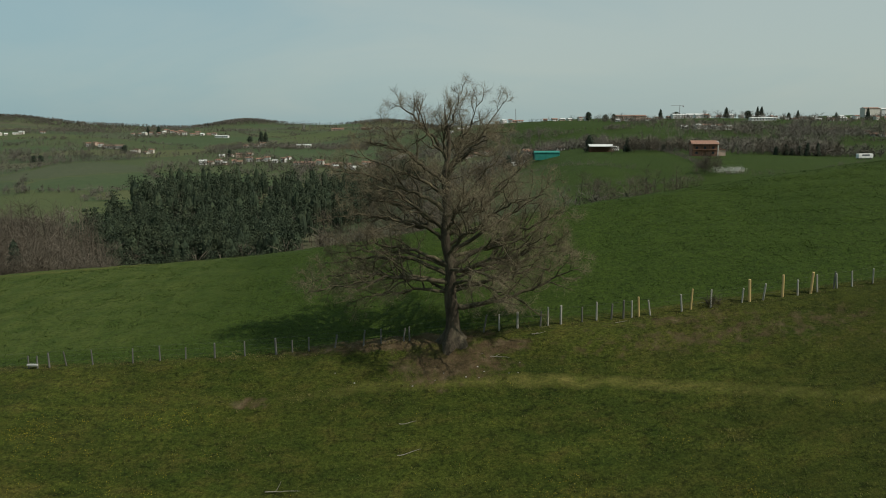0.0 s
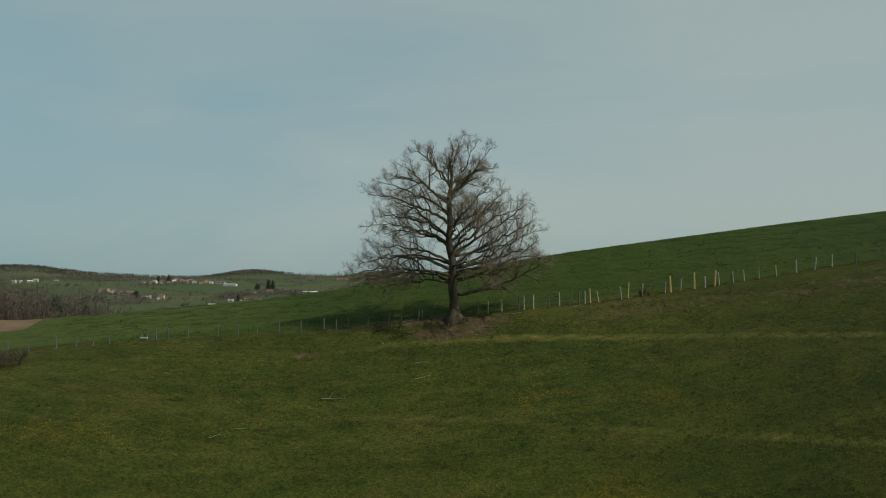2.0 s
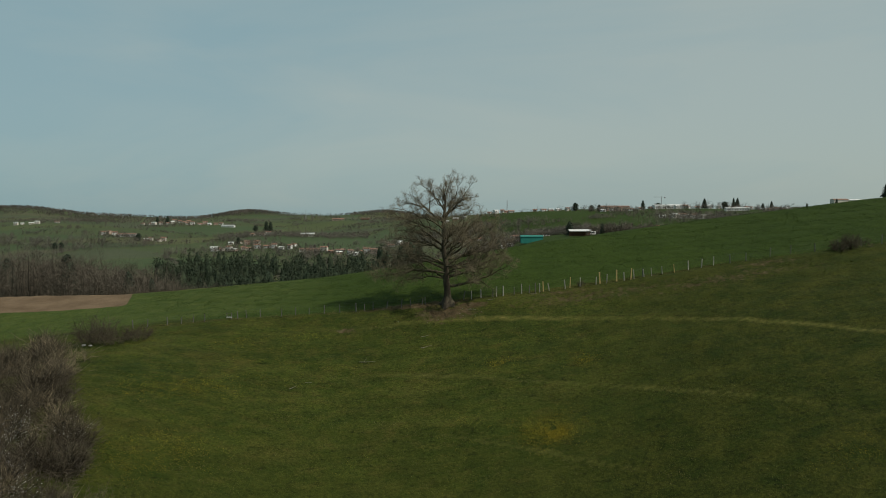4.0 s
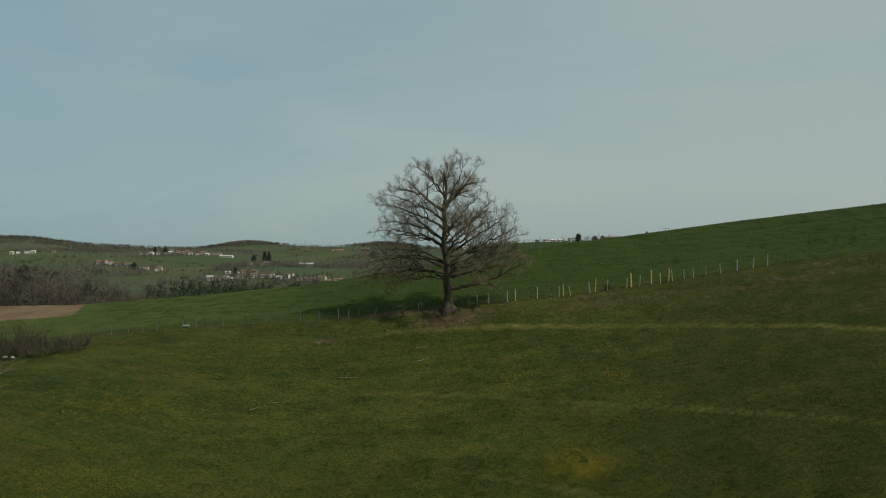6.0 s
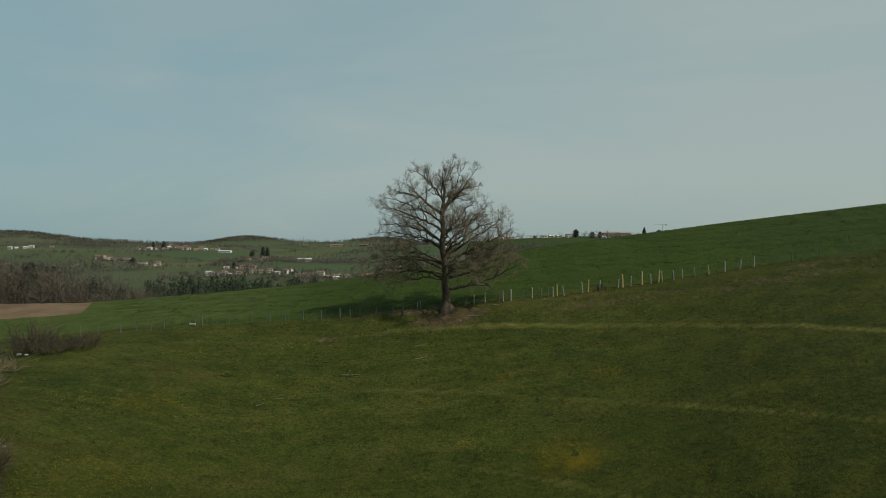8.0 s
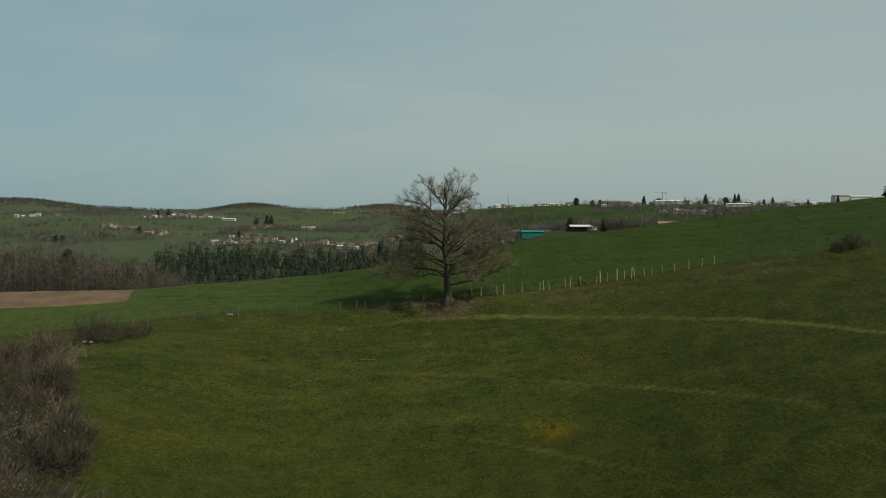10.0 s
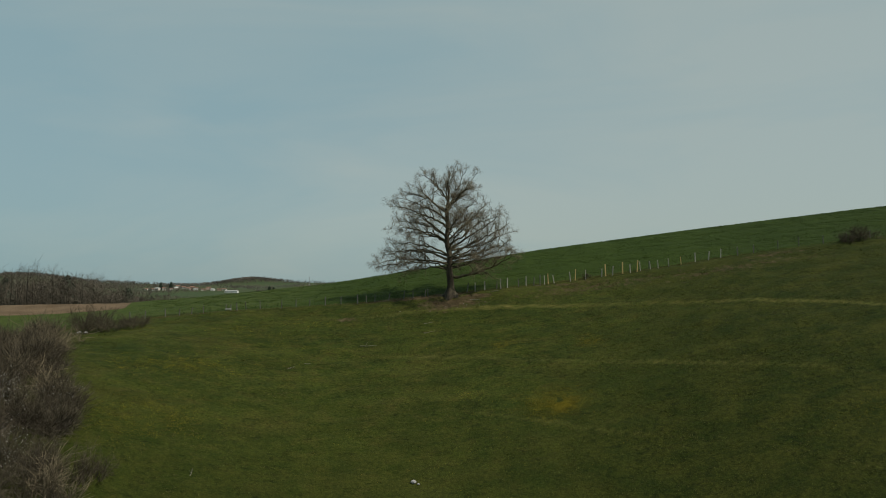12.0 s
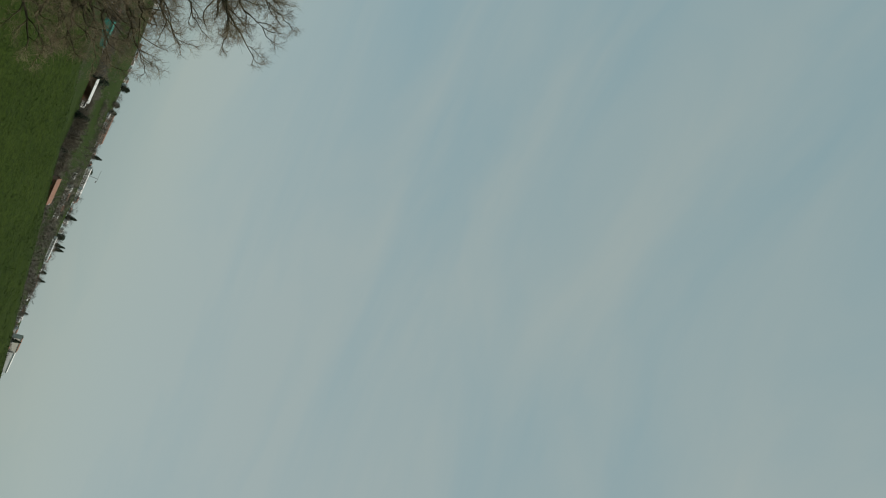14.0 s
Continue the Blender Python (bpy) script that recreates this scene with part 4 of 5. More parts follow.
# ---- houses and farms across the valley ----
def house(brg, y, w, d, h, wall, roof, turn=0.0, pitch=0.38, storeys=1, label="", group="village houses", name="house", ridge=True):
    """A gabled house at a bearing and a distance across the valley."""
    x = bearing(brg) * (y + 42.4)
    ob = thing(name, (x, y, gz(x, y)), label or "small rendered village house with a low tiled gable roof", "house", group, turn)
    bm = bmesh.new()
    rise = d / 2 * pitch
    prof = [(-d / 2, -1.2), (d / 2, -1.2), (d / 2, h), (0, h + rise), (-d / 2, h)]
    for sx in (-w / 2, w / 2):
        for py, pz in prof:
            bm.verts.new((sx, py, pz))
    bm.verts.ensure_lookup_table()
    vs = bm.verts
    bm.faces.new([vs[i] for i in (4, 3, 2, 1, 0)])
    bm.faces.new([vs[i] for i in (5, 6, 7, 8, 9)])
    for i in range(5):
        j = (i + 1) % 5
        bm.faces.new((vs[i], vs[j], vs[j + 5], vs[i + 5]))
    part("wall", bm, wall, ob)
    bm = bmesh.new()
    run = d / 2 + 0.45
    ang = math.atan(pitch)
    for s in (-1, 1):
        add_box(bm, (w + 0.8, run / math.cos(ang), 0.16), (0, s * run / 2, h + rise - run / 2 * pitch + 0.12), Matrix.Rotation(-s * ang, 4, "X"))
    part("roof", bm, roof, ob)
    n = max(2, int(w / 2.6))
    for st in range(storeys):
        for k in range(n):
            wx = -w / 2 + (k + 0.5) * w / n
            bm = bmesh.new()
            door = st == 0 and k == n // 2
            add_box(bm, (0.95, 0.08, 1.8 if door else 0.95), (wx, -d / 2 - 0.02, 0.9 if door else st * 2.1 + 1.25))
            part("door" if door else "window", bm, SHUTTER if door else GLASS, ob)
    if w > 7 and name == "house":
        bm = bmesh.new()
        add_box(bm, (0.6, 0.6, 1.5), (w * 0.28, 0.3, h + rise + 0.2), bevel=0.03)
        part("chimney", bm, wall, ob)
    return ob


def hamlet(brg, y, count, spread, depth, seed, tall=0.3, pale_roofs=0.15):
    r = random.Random(seed)
    for k in range(count):
        p = brg + (k - (count - 1) / 2) * spread / max(1, count - 1) + r.uniform(-3, 3)
        st = 2 if r.random() < tall else 1
        wall = WALLS[r.choice((0, 0, 1, 1, 2))]
        roof = ROOFS[2] if r.random() < pale_roofs else ROOFS[r.choice((0, 0, 1))]
        word = {WALLS[0]: "cream", WALLS[1]: "white", WALLS[2]: "rose"}[wall]
        house(p, y + r.uniform(-depth, depth), r.uniform(3.6, 6.2), r.uniform(3.8, 5.0), 1.45 * st + 0.3, wall, roof, r.uniform(-35, 35), storeys=st,
              label=f"{word} rendered village house with a {'pale sheet' if roof is ROOFS[2] else 'terracotta tiled'} gable roof")


for args in ((262, 1000, 5, 40, 14, 1, 0.6), (308, 1030, 5, 34, 12, 2), (352, 1000, 7, 60, 12, 3), (185, 815, 6, 48, 10, 4), (253, 745, 4, 30, 8, 5, 0.5),
             (78, 980, 1, 1, 1, 6), (24, 960, 4, 40, 10, 7, 0.2, 0.6), (455, 800, 3, 30, 8, 8), (418, 690, 4, 46, 8, 9, 0.2, 0.4), (395, 640, 6, 64, 12, 31, 0.3, 0.3), (480, 650, 6, 70, 14, 32, 0.4, 0.2), (560, 610, 6, 70, 12, 33, 0.4, 0.2), (628, 600, 7, 66, 14, 10, 0.4),
             (712, 640, 3, 34, 8, 11, 0.5), (815, 800, 3, 34, 8, 12), (900, 840, 5, 40, 10, 13, 0.4), (1000, 800, 6, 70, 8, 14, 0.2, 0.3),
             (845, 560, 3, 34, 8, 24), (960, 420, 4, 60, 10, 15, 0.1), (1115, 790, 4, 50, 8, 16, 0.3, 0.4), (1265, 800, 3, 40, 8, 17, 0.4), (1235, 600, 4, 56, 10, 18, 0.3, 0.4),
             (1380, 800, 5, 80, 8, 19, 0.4), (1450, 780, 4, 60, 8, 20, 0.4), (1510, 790, 6, 90, 12, 21, 0.6), (1490, 560, 3, 60, 10, 22), (1190, 808, 6, 110, 8, 41, 0.5, 0.5), (1330, 800, 6, 90, 8, 42, 0.5, 0.4), (1445, 800, 6, 110, 8, 43, 0.6, 0.4), (1545, 520, 2, 24, 6, 23, 0.0, 0.0)):
    hamlet(*args)

# larger farm and works buildings
for brg, y, w, d, h, wall, roof, lab in (
        (205, 800, 30, 11, 4.0, WALLS[1], ROOFS[1], "long pale farm building with a broad brown roof"),
        (396, 960, 26, 7, 3.0, WALLS[1], ROOFS[2], "long low white farm shed on the far slope"),
        (540, 780, 22, 9, 4.0, WALLS[0], ROOFS[2], "pale roofed barn among bare trees"),
        (600, 1100, 26, 9, 3.0, WALLS[2], ROOFS[0], "long low rose shed on the skyline"),
        (650, 1080, 20, 8, 3.2, SHUTTER, ROOFS[1], "dark brown barn on the skyline"),
        (1110, 800, 34, 12, 5.0, WALLS[2], ROOFS[1], "broad brown roofed building on the ridge"),
        (1200, 810, 24, 10, 4.0, WALLS[1], ROOFS[2], "long white works hall on the ridge"),
        (1226, 830, 24, 12, 4.5, WALLS[1], ROOFS[2], "long white works hall on the ridge"),
        (1340, 720, 26, 7, 2.6, WALLS[1], ROOFS[2], "long low white shed on the slope"),
        (1525, 820, 18, 12, 9.5, WALLS[0], ROOFS[0], "tall cream block standing over the town roofs"),
        (1562, 820, 26, 12, 7.5, WALLS[1], ROOFS[2], "large white block standing over the town roofs"),
        (1265, 610, 22, 7, 3.0, WALLS[1], ROOFS[2], "long low pale shed on the slope")):
    house(brg, y, w * (0.92 if brg > 1100 else 0.66), d * 0.75, h * (0.92 if brg > 1100 else 0.70), wall, roof, random.Random(brg).uniform(-8, 8), 0.22, 1, lab, "works and farm buildings", "farm_building")


def red_house():
    x, y = 110.5, 291
    ob = house(1240, y, 10.0, 7.0, 4.6, BRICK, ROOFS[0], -6, 0.42, 2, "two storey rose farmhouse with red tiled roof and timber veranda", "", "farmhouse")
    bm = bmesh.new()
    add_box(bm, (0.35, 7.2, 6.0), (5.25, 0, 2.9), bevel=0.03)
    part("gable_wall", bm, WALLS[1], ob, "pale cream gable wall")
    bm = bmesh.new()
    add_box(bm, (3.2, 5.0, 2.6), (7.0, 0.4, 1.2), bevel=0.04)
    part("annexe", bm, WALLS[2], ob)
    bm = bmesh.new()
    add_box(bm, (3.7, 5.6, 0.22), (7.1, 0.4, 2.75), Matrix.Rotation(0.22, 4, "Y"))
    part("annexe_roof", bm, ROOFS[0], ob)
    bm = bmesh.new()
    add_box(bm, (9.6, 1.7, 0.2), (0, -4.2, 2.55), bevel=0.03)
    part("balcony", bm, SHUTTER, ob)
    for dx in (-4.5, -1.5, 1.5, 4.5):
        bm = bmesh.new()
        add_box(bm, (0.22, 0.22, 5.2), (dx, -4.9, 2.5), bevel=0.02)
        part("column", bm, SHUTTER, ob)
    bm = bmesh.new()
    add_box(bm, (10.6, 2.4, 0.18), (0, -4.3, 5.25), Matrix.Rotation(0.38, 4, "X"))
    part("veranda_roof", bm, ROOFS[0], ob)


red_house()


def open_barn(brg, y, w, d, h, roof, side, label):
    x = bearing(brg) * (y + 42.4)
    ob = thing("open_barn", (x, y, gz(x, y)), label, "barn", "", -4)
    bm = bmesh.new()
    add_box(bm, (w, d + 0.8, 0.18), (0, 0, h + 0.35), Matrix.Rotation(0.12, 4, "X"), bevel=0.03)
    part("roof", bm, roof, ob)
    bm = bmesh.new()
    add_box(bm, (w - 0.6, 0.2, h + 1.2), (0, d / 2 - 0.2, h / 2 - 0.6), bevel=0.02)
    part("back_wall", bm, side, ob)
    for k in range(5):
        bm = bmesh.new()
        add_box(bm, (0.2, 0.2, h + 1.2), (-w / 2 + 0.5 + k * (w - 1) / 4, -d / 2 + 0.3, h / 2 - 0.6), bevel=0.02)
        part("column", bm, SHUTTER, ob)
    return ob


open_barn(1062, 326, 11.5, 6.0, 2.6, ROOFS[2], SHUTTER, "open sided hay barn with a pale sheet roof")


def teal_shed():
    brg, y = 966, 330
    x = bearing(brg) * (y + 42.4)
    ob = thing("sheeted_shed", (x, y, gz(x, y)), "long farm shed sheeted in bright teal", "shed", "", 2)
    bm = bmesh.new()
    add_box(bm, (11.6, 5.0, 3.6), (0, 0, 1.2), bevel=0.08)
    part("side_sheets", bm, TEAL, ob)
    bm = bmesh.new()
    for s in (-1, 1):
        add_box(bm, (12.0, 3.0, 0.14), (0, s * 1.35, 3.25), Matrix.Rotation(-s * 0.22, 4, "X"))
    part("roof_sheets", bm, TEAL, ob)
    for k in range(9):
        bm = bmesh.new()
        add_box(bm, (0.09, 0.07, 3.0), (-5.2 + 1.3 * k, -2.53, 1.3))
        part("rib", bm, TEAL, ob)


teal_shed()


def parked_van(brg, y, length, turn, label):
    x = bearing(brg) * (y + 42.4)
    ob = thing("parked_van", (x, y, gz(x, y)), label, "van", "parked vans", turn)
    bm = bmesh.new()
    add_box(bm, (length, 2.0, 1.9), (0, 0, 1.35), bevel=0.22)
    part("body", bm, WALLS[1], ob)
    for dx in (-length * 0.32, length * 0.32):
        for s in (-1, 1):
            bm = bmesh.new()
            bmesh.ops.create_cone(bm, cap_ends=True, segments=12, radius1=0.36, radius2=0.36, depth=0.25, matrix=Matrix.Translation((dx, s * 0.95, 0.36)) @ Matrix.Rotation(math.pi / 2, 4, "X"))
            part("wheel", bm, POST_DARK, ob)
    bm = bmesh.new()
    add_box(bm, (length * 0.5, 0.06, 0.6), (0, -1.0, 1.75), bevel=0.02)
    part("window", bm, GLASS, ob)


parked_van(1522, 287, 6.5, 5, "white caravan parked beside a hedge in the valley")
parked_van(911, 340, 3.8, 20, "small white van parked by the farm")
parked_van(923, 340, 3.6, -15, "small white van parked by the farm")
parked_van(1084, 330, 4.4, 8, "small white van parked by the hay barn")


def mast(brg, y, h, label):
    x = bearing(brg) * (y + 42.4)
    ob = thing("lattice_mast", (x, y, gz(x, y)), label, "mast", "masts")
    for k in range(3):
        a = k * 2.094
        t = Tubes()
        t.add(np.array([(math.cos(a) * 0.9, math.sin(a) * 0.9, -0.5), (math.cos(a) * 0.25, math.sin(a) * 0.25, h)]), (0.14, 0.1), 4)
        part("leg", t.mesh(), METAL, ob)
    for k in range(7):
        z0, r0 = h * k / 7, 0.9 - 0.65 * k / 7
        t = Tubes()
        t.add(np.array([(r0, 0, z0), (-r0 / 2, r0 * 0.87, z0 + h / 7), (-r0 / 2, -r0 * 0.87, z0 + h / 7), (r0, 0, z0)]), (0.06,) * 4, 3)
        part("brace", t.mesh(), METAL, ob)


mast(911, 860, 15, "grey lattice mast standing on the skyline")
mast(541, 1150, 15, "grey lattice mast standing on the skyline")


def crane():
    brg, y, h = 1196, 860, 15
    x = bearing(brg) * (y + 42.4)
    ob = thing("tower_crane", (x, y, gz(x, y)), "slender grey tower crane over the ridge town", "crane")
    bm = bmesh.new()
    add_box(bm, (0.5, 0.5, h + 1), (0, 0, h / 2))
    part("tower", bm, METAL, ob)
    bm = bmesh.new()
    add_box(bm, (14, 0.26, 0.3), (-3, 0, h), bevel=0.05)
    part("jib", bm, METAL, ob)
    bm = bmesh.new()
    add_box(bm, (1.6, 0.8, 1.2), (4, 0, h - 0.8), bevel=0.05)
    part("counterweight", bm, METAL, ob)


crane()


# ---- woods ----
def bare_trees(rng, xs, ys, hs, sprays, width, slim=1.0):
    """Leafless crowns: many fine sprays on a stem. Vertices and faces of all of them."""
    n = len(xs)
    base = np.stack([xs, ys, ground_z(xs, ys) - 0.3], 1)
    k = sprays
    hh = np.repeat(hs, k)
    low = rng.uniform(0.16, 0.66, n * k)
    az = rng.uniform(0, 2 * np.pi, n * k)
    b = np.repeat(base, k, axis=0)
    s = b + np.stack([np.cos(az) * 0.02 * hh, np.sin(az) * 0.02 * hh, low * hh], 1)
    out = slim * rng.uniform(0.05, 0.46, n * k) * hh * (1.2 - 0.8 * np.abs(low - 0.4)) * np.repeat(rng.uniform(0.7, 1.25, n), k)
    up = rng.uniform(0.06, 0.32, n * k) * hh
    e = s + np.stack([np.cos(az) * out, np.sin(az) * out, up], 1)
    side = np.stack([-np.sin(az), np.cos(az), rng.normal(size=n * k) * 0.6], 1)
    side *= (rng.uniform(0.5, 1.3, n * k) * width)[:, None]
    m = s * 0.45 + e * 0.55 + np.stack([rng.normal(size=n * k), rng.normal(size=n * k), rng.normal(size=n * k) * 0.3], 1) * 0.03 * hh[:, None]
    v = np.stack([s, m + side, e, m - side], 1).reshape(-1, 3)
    # stems
    top = base + np.stack([rng.normal(size=n) * 0.04 * hs, rng.normal(size=n) * 0.04 * hs, hs * 0.85], 1)
    wv = np.array((1.0, 0, 0)) * width * 0.9
    wd = np.array((0, 1.0, 0)) * width * 0.9
    st = np.stack([base - wv, base + wv, top, top], 1).reshape(-1, 3)
    st2 = np.stack([base - wd, base + wd, top, top], 1).reshape(-1, 3)
    st[3::4] += np.array((0.02, 0, 0.05))
    st2[3::4] += np.array((0, 0.02, 0.05))
    v = np.concatenate([v, st, st2])
    return v, np.arange(len(v)).reshape(-1, 4)


def twiggy_trees(rng, xs, ys, hs, limbs=18, twigs=5):
    """Leafless trees near enough to tell stem, limbs and twigs apart: vertices and faces."""
    n = len(xs)
    base = np.stack([xs, ys, ground_z(xs, ys) - 0.3], 1)
    top = base + np.stack([rng.normal(size=n) * 0.05 * hs, rng.normal(size=n) * 0.05 * hs, hs], 1)

    def slivers(a, b, w):
        d = b - a
        s = np.cross(d, rng.normal(size=d.shape))
        s *= (w / (np.linalg.norm(s, axis=1) + 1e-9))[:, None]
        m = a * 0.55 + b * 0.45 + rng.normal(size=d.shape) * 0.05 * np.linalg.norm(d, axis=1)[:, None]
        return np.stack([a - s * 0.4, m + s, b, m - s], 1).reshape(-1, 3)

    out = [slivers(base, top, 0.007 * hs + 0.02), slivers(base, top, 0.007 * hs + 0.02)]
    u = rng.uniform(0.22, 0.97, n * limbs)
    a = np.repeat(base, limbs, 0) * (1 - u)[:, None] + np.repeat(top, limbs, 0) * u[:, None]
    az = rng.uniform(0, 6.283, n * limbs)
    reach = np.minimum(np.repeat(hs, limbs), 9.0) * (0.36 * (1.05 - u) + 0.09) * rng.uniform(0.5, 1.3, n * limbs)
    b = a + np.stack([np.cos(az) * reach, np.sin(az) * reach, reach * rng.uniform(0.1, 0.9, n * limbs)], 1)
    out.append(slivers(a, b, 0.02 + 0.006 * reach))
    v = rng.uniform(0.2, 1.0, n * limbs * twigs)[:, None]
    c = np.repeat(a, twigs, 0) * (1 - v) + np.repeat(b, twigs, 0) * v
    w = np.repeat(b - a, twigs, 0)
    w /= np.linalg.norm(w, axis=1, keepdims=True) + 1e-9
    w = w + rng.normal(size=w.shape) * 0.7 + np.array((0, 0, 0.3))
    out.append(slivers(c, c + w * rng.uniform(0.35, 1.0, len(c))[:, None], 0.016 + 0 * v[:, 0]))
    q = np.concatenate(out)
    return q, np.arange(len(q)).reshape(-1, 4)


def needle_trees(rng, xs, ys, hs, count, size, slim=0.2, low=0.3, cone=0.5):
    """Evergreen crowns of many sprays; cone 1: pointed, 0: rounded."""
    n = len(xs)
    base = np.stack([xs, ys, ground_z(xs, ys) - 0.3], 1)
    t = rng.random(n * count) ** (1.0 + 0.5 * cone)
    hh = np.repeat(hs, count)
    rad = slim * hh * (cone * (1 - t) * 1.25 + (1 - cone) * np.sqrt(np.clip(1 - (2 * t - 0.85) ** 2 / 1.4, 0.02, 1)))
    lop = np.repeat(rng.uniform(0.75, 1.3, n), count)
    az = rng.uniform(0, 2 * np.pi, n * count)
    q = rng.random(n * count) ** 0.45 * rad * lop
    c = np.repeat(base, count, axis=0) + np.stack([np.cos(az) * q, np.sin(az) * q, hh * (low + (1 - low) * t)], 1)
    out = np.stack([np.cos(az), np.sin(az), 0.55 + 0.4 * t], 1) + rng.normal(size=(n * count, 3)) * 0.32
    out /= np.linalg.norm(out, axis=1, keepdims=True)
    a = np.cross(out, rng.normal(size=out.shape))
    a /= np.linalg.norm(a, axis=1, keepdims=True) + 1e-9
    s = (rng.uniform(0.6, 1.4, n * count) * size)[:, None]
    a, b = a * s, np.cross(out, a) * s * 0.55
    v = np.stack([c - a, c + b + a * 0.1, c + a, c - b + a * 0.1], 1).reshape(-1, 3)
    # the dense inside of each crown
    rings, sides = 6, 7
    tt = np.linspace(0, 1, rings)
    rr = cone * (1 - tt) * 1.25 + (1 - cone) * np.sqrt(np.clip(1 - (2 * tt - 0.85) ** 2 / 1.4, 0.02, 1))
    rr[-1] = 0.03
    ca = 2 * np.pi * np.arange(sides) / sides
    rad = 0.66 * slim * hs[:, None, None] * lop[::count][:, None, None] * rr[None, :, None] * rng.uniform(0.7, 1.15, (n, rings, sides))
    cz = np.broadcast_to(hs[:, None, None] * (low + (1 - low) * tt)[None, :, None], rad.shape)
    k = base[:, None, None, :] + np.stack([rad * np.cos(ca), rad * np.sin(ca), cz + rng.normal(size=rad.shape) * 0.03 * hs[:, None, None]], -1)
    q = len(v) + np.arange(n * rings * sides).reshape(n, rings, sides)
    nx_ = np.roll(q, -1, axis=2)
    f = np.stack([q[:, :-1], nx_[:, :-1], nx_[:, 1:], q[:, 1:]], -1).reshape(-1, 4)
    return np.concatenate([v, k.reshape(-1, 3)]), np.concatenate([np.arange(4 * n * count).reshape(-1, 4), f])


def clump_sprays(rng, xs, ys, hs, clump_count, sprays, size, slim):
    """The tufted boughs of pines: flat clumps of needles stepped round each stem. Vertices and faces."""
    n = len(xs) * clump_count
    base = np.repeat(np.stack([xs, ys, ground_z(xs, ys) - 0.3], 1), clump_count, axis=0)
    hh = np.repeat(hs, clump_count)
    t = rng.uniform(0.30, 1.0, n)
    az = rng.uniform(0, 6.283, n)
    out = slim * hh * (1.12 - 0.85 * t) * rng.uniform(0.35, 1.35, n)
    mid = base + np.stack([np.cos(az) * out, np.sin(az) * out, hh * t], 1)
    wide = hh * rng.uniform(0.055, 0.115, n)
    c = np.repeat(mid, sprays, axis=0) + rng.normal(size=(n * sprays, 3)) * np.repeat(wide, sprays)[:, None] * np.array((0.62, 0.62, 0.26))
    return clumps(c, rng.uniform(0.5, 1.4, n * sprays) * size, rng, 0.4, 0.5)


def stems(rng, xs, ys, hs, r):
    base = np.stack([xs, ys, ground_z(xs, ys) - 0.3], 1)
    top = base + np.stack([0 * hs, 0 * hs, hs], 1)
    w, d = np.array((1.0, 0, 0)) * r, np.array((0, 1.0, 0)) * r
    v = np.concatenate([np.stack([base - w, base + w, top + w * 0.5, top - w * 0.5], 1).reshape(-1, 3), np.stack([base - d, base + d, top + d * 0.5, top - d * 0.5], 1).reshape(-1, 3)])
    return v, np.arange(len(v)).reshape(-1, 4)


far_rng = np.random.default_rng(21)
# the pine wood in the valley
fx, fy = [], []
while len(fx) < 600:
    y = 192 + 270 * far_rng.random() ** 1.3
    lo = bearing(105 + max(0, y - 200) * 0.75 + 25 * math.sin(y / 17)) * (y + 42)
    hi = bearing(500 + (y - 190) * 0.95 + 30 * math.sin(y / 23)) * (y + 42)
    fx.append(far_rng.uniform(lo, hi))
    fy.append(y)
for k in range(130):
    y = far_rng.uniform(150, 196)
    fx.append(bearing(far_rng.uniform(170, 470)) * (y + 42))
    fy.append(y)
fx, fy = np.array(fx), np.array(fy)
fh = 9.5 + 9.5 * far_rng.random(len(fx)) ** 0.8 + np.clip((fy - 300) / 60, 0, 2.5)
fh *= np.clip(0.72 + (fx / (fy + 42) + 0.50) / 0.25, 0.72, 1.0)
fh = np.where(fy < 190, 7.0 + 0.09 * (fy - 150), fh)
near_p = fy < 265
stuff("pine_wood", [needle_trees(far_rng, fx[near_p], fy[near_p], fh[near_p] * 0.86, 40, 0.34, 0.19, 0.34, 0.25), needle_trees(far_rng, fx[~near_p], fy[~near_p], fh[~near_p] * 0.88, 40, 0.42, 0.19, 0.34, 0.25),
                    clump_sprays(far_rng, fx[near_p], fy[near_p], fh[near_p], 24, 13, 0.34, 0.27), clump_sprays(far_rng, fx[~near_p], fy[~near_p], fh[~near_p], 16, 11, 0.46, 0.27)], NEEDLE, "dense dark green pine wood in the valley", "wood")
mx, my = fx[::5] + 3, fy[::5] - 3
stuff("wood_edge", [bare_trees(far_rng, mx, my, far_rng.uniform(9, 15, len(mx)), 60, 0.08)], BARE, "leafless trees mixed into the pine wood", "wood")
stuff("pine_stems", [stems(far_rng, fx, fy, fh * 0.6, 0.14)], PINEBARK, "brown stems of the pine wood", "tree stems")


def scatter(count, box):
    """Places between two bearings and two distances."""
    p = far_rng.uniform(box[0], box[1], count)
    y = far_rng.uniform(box[2], box[3], count)
    return ((p - 784) / 1400 - 0.0108) * (y + 42.4), y


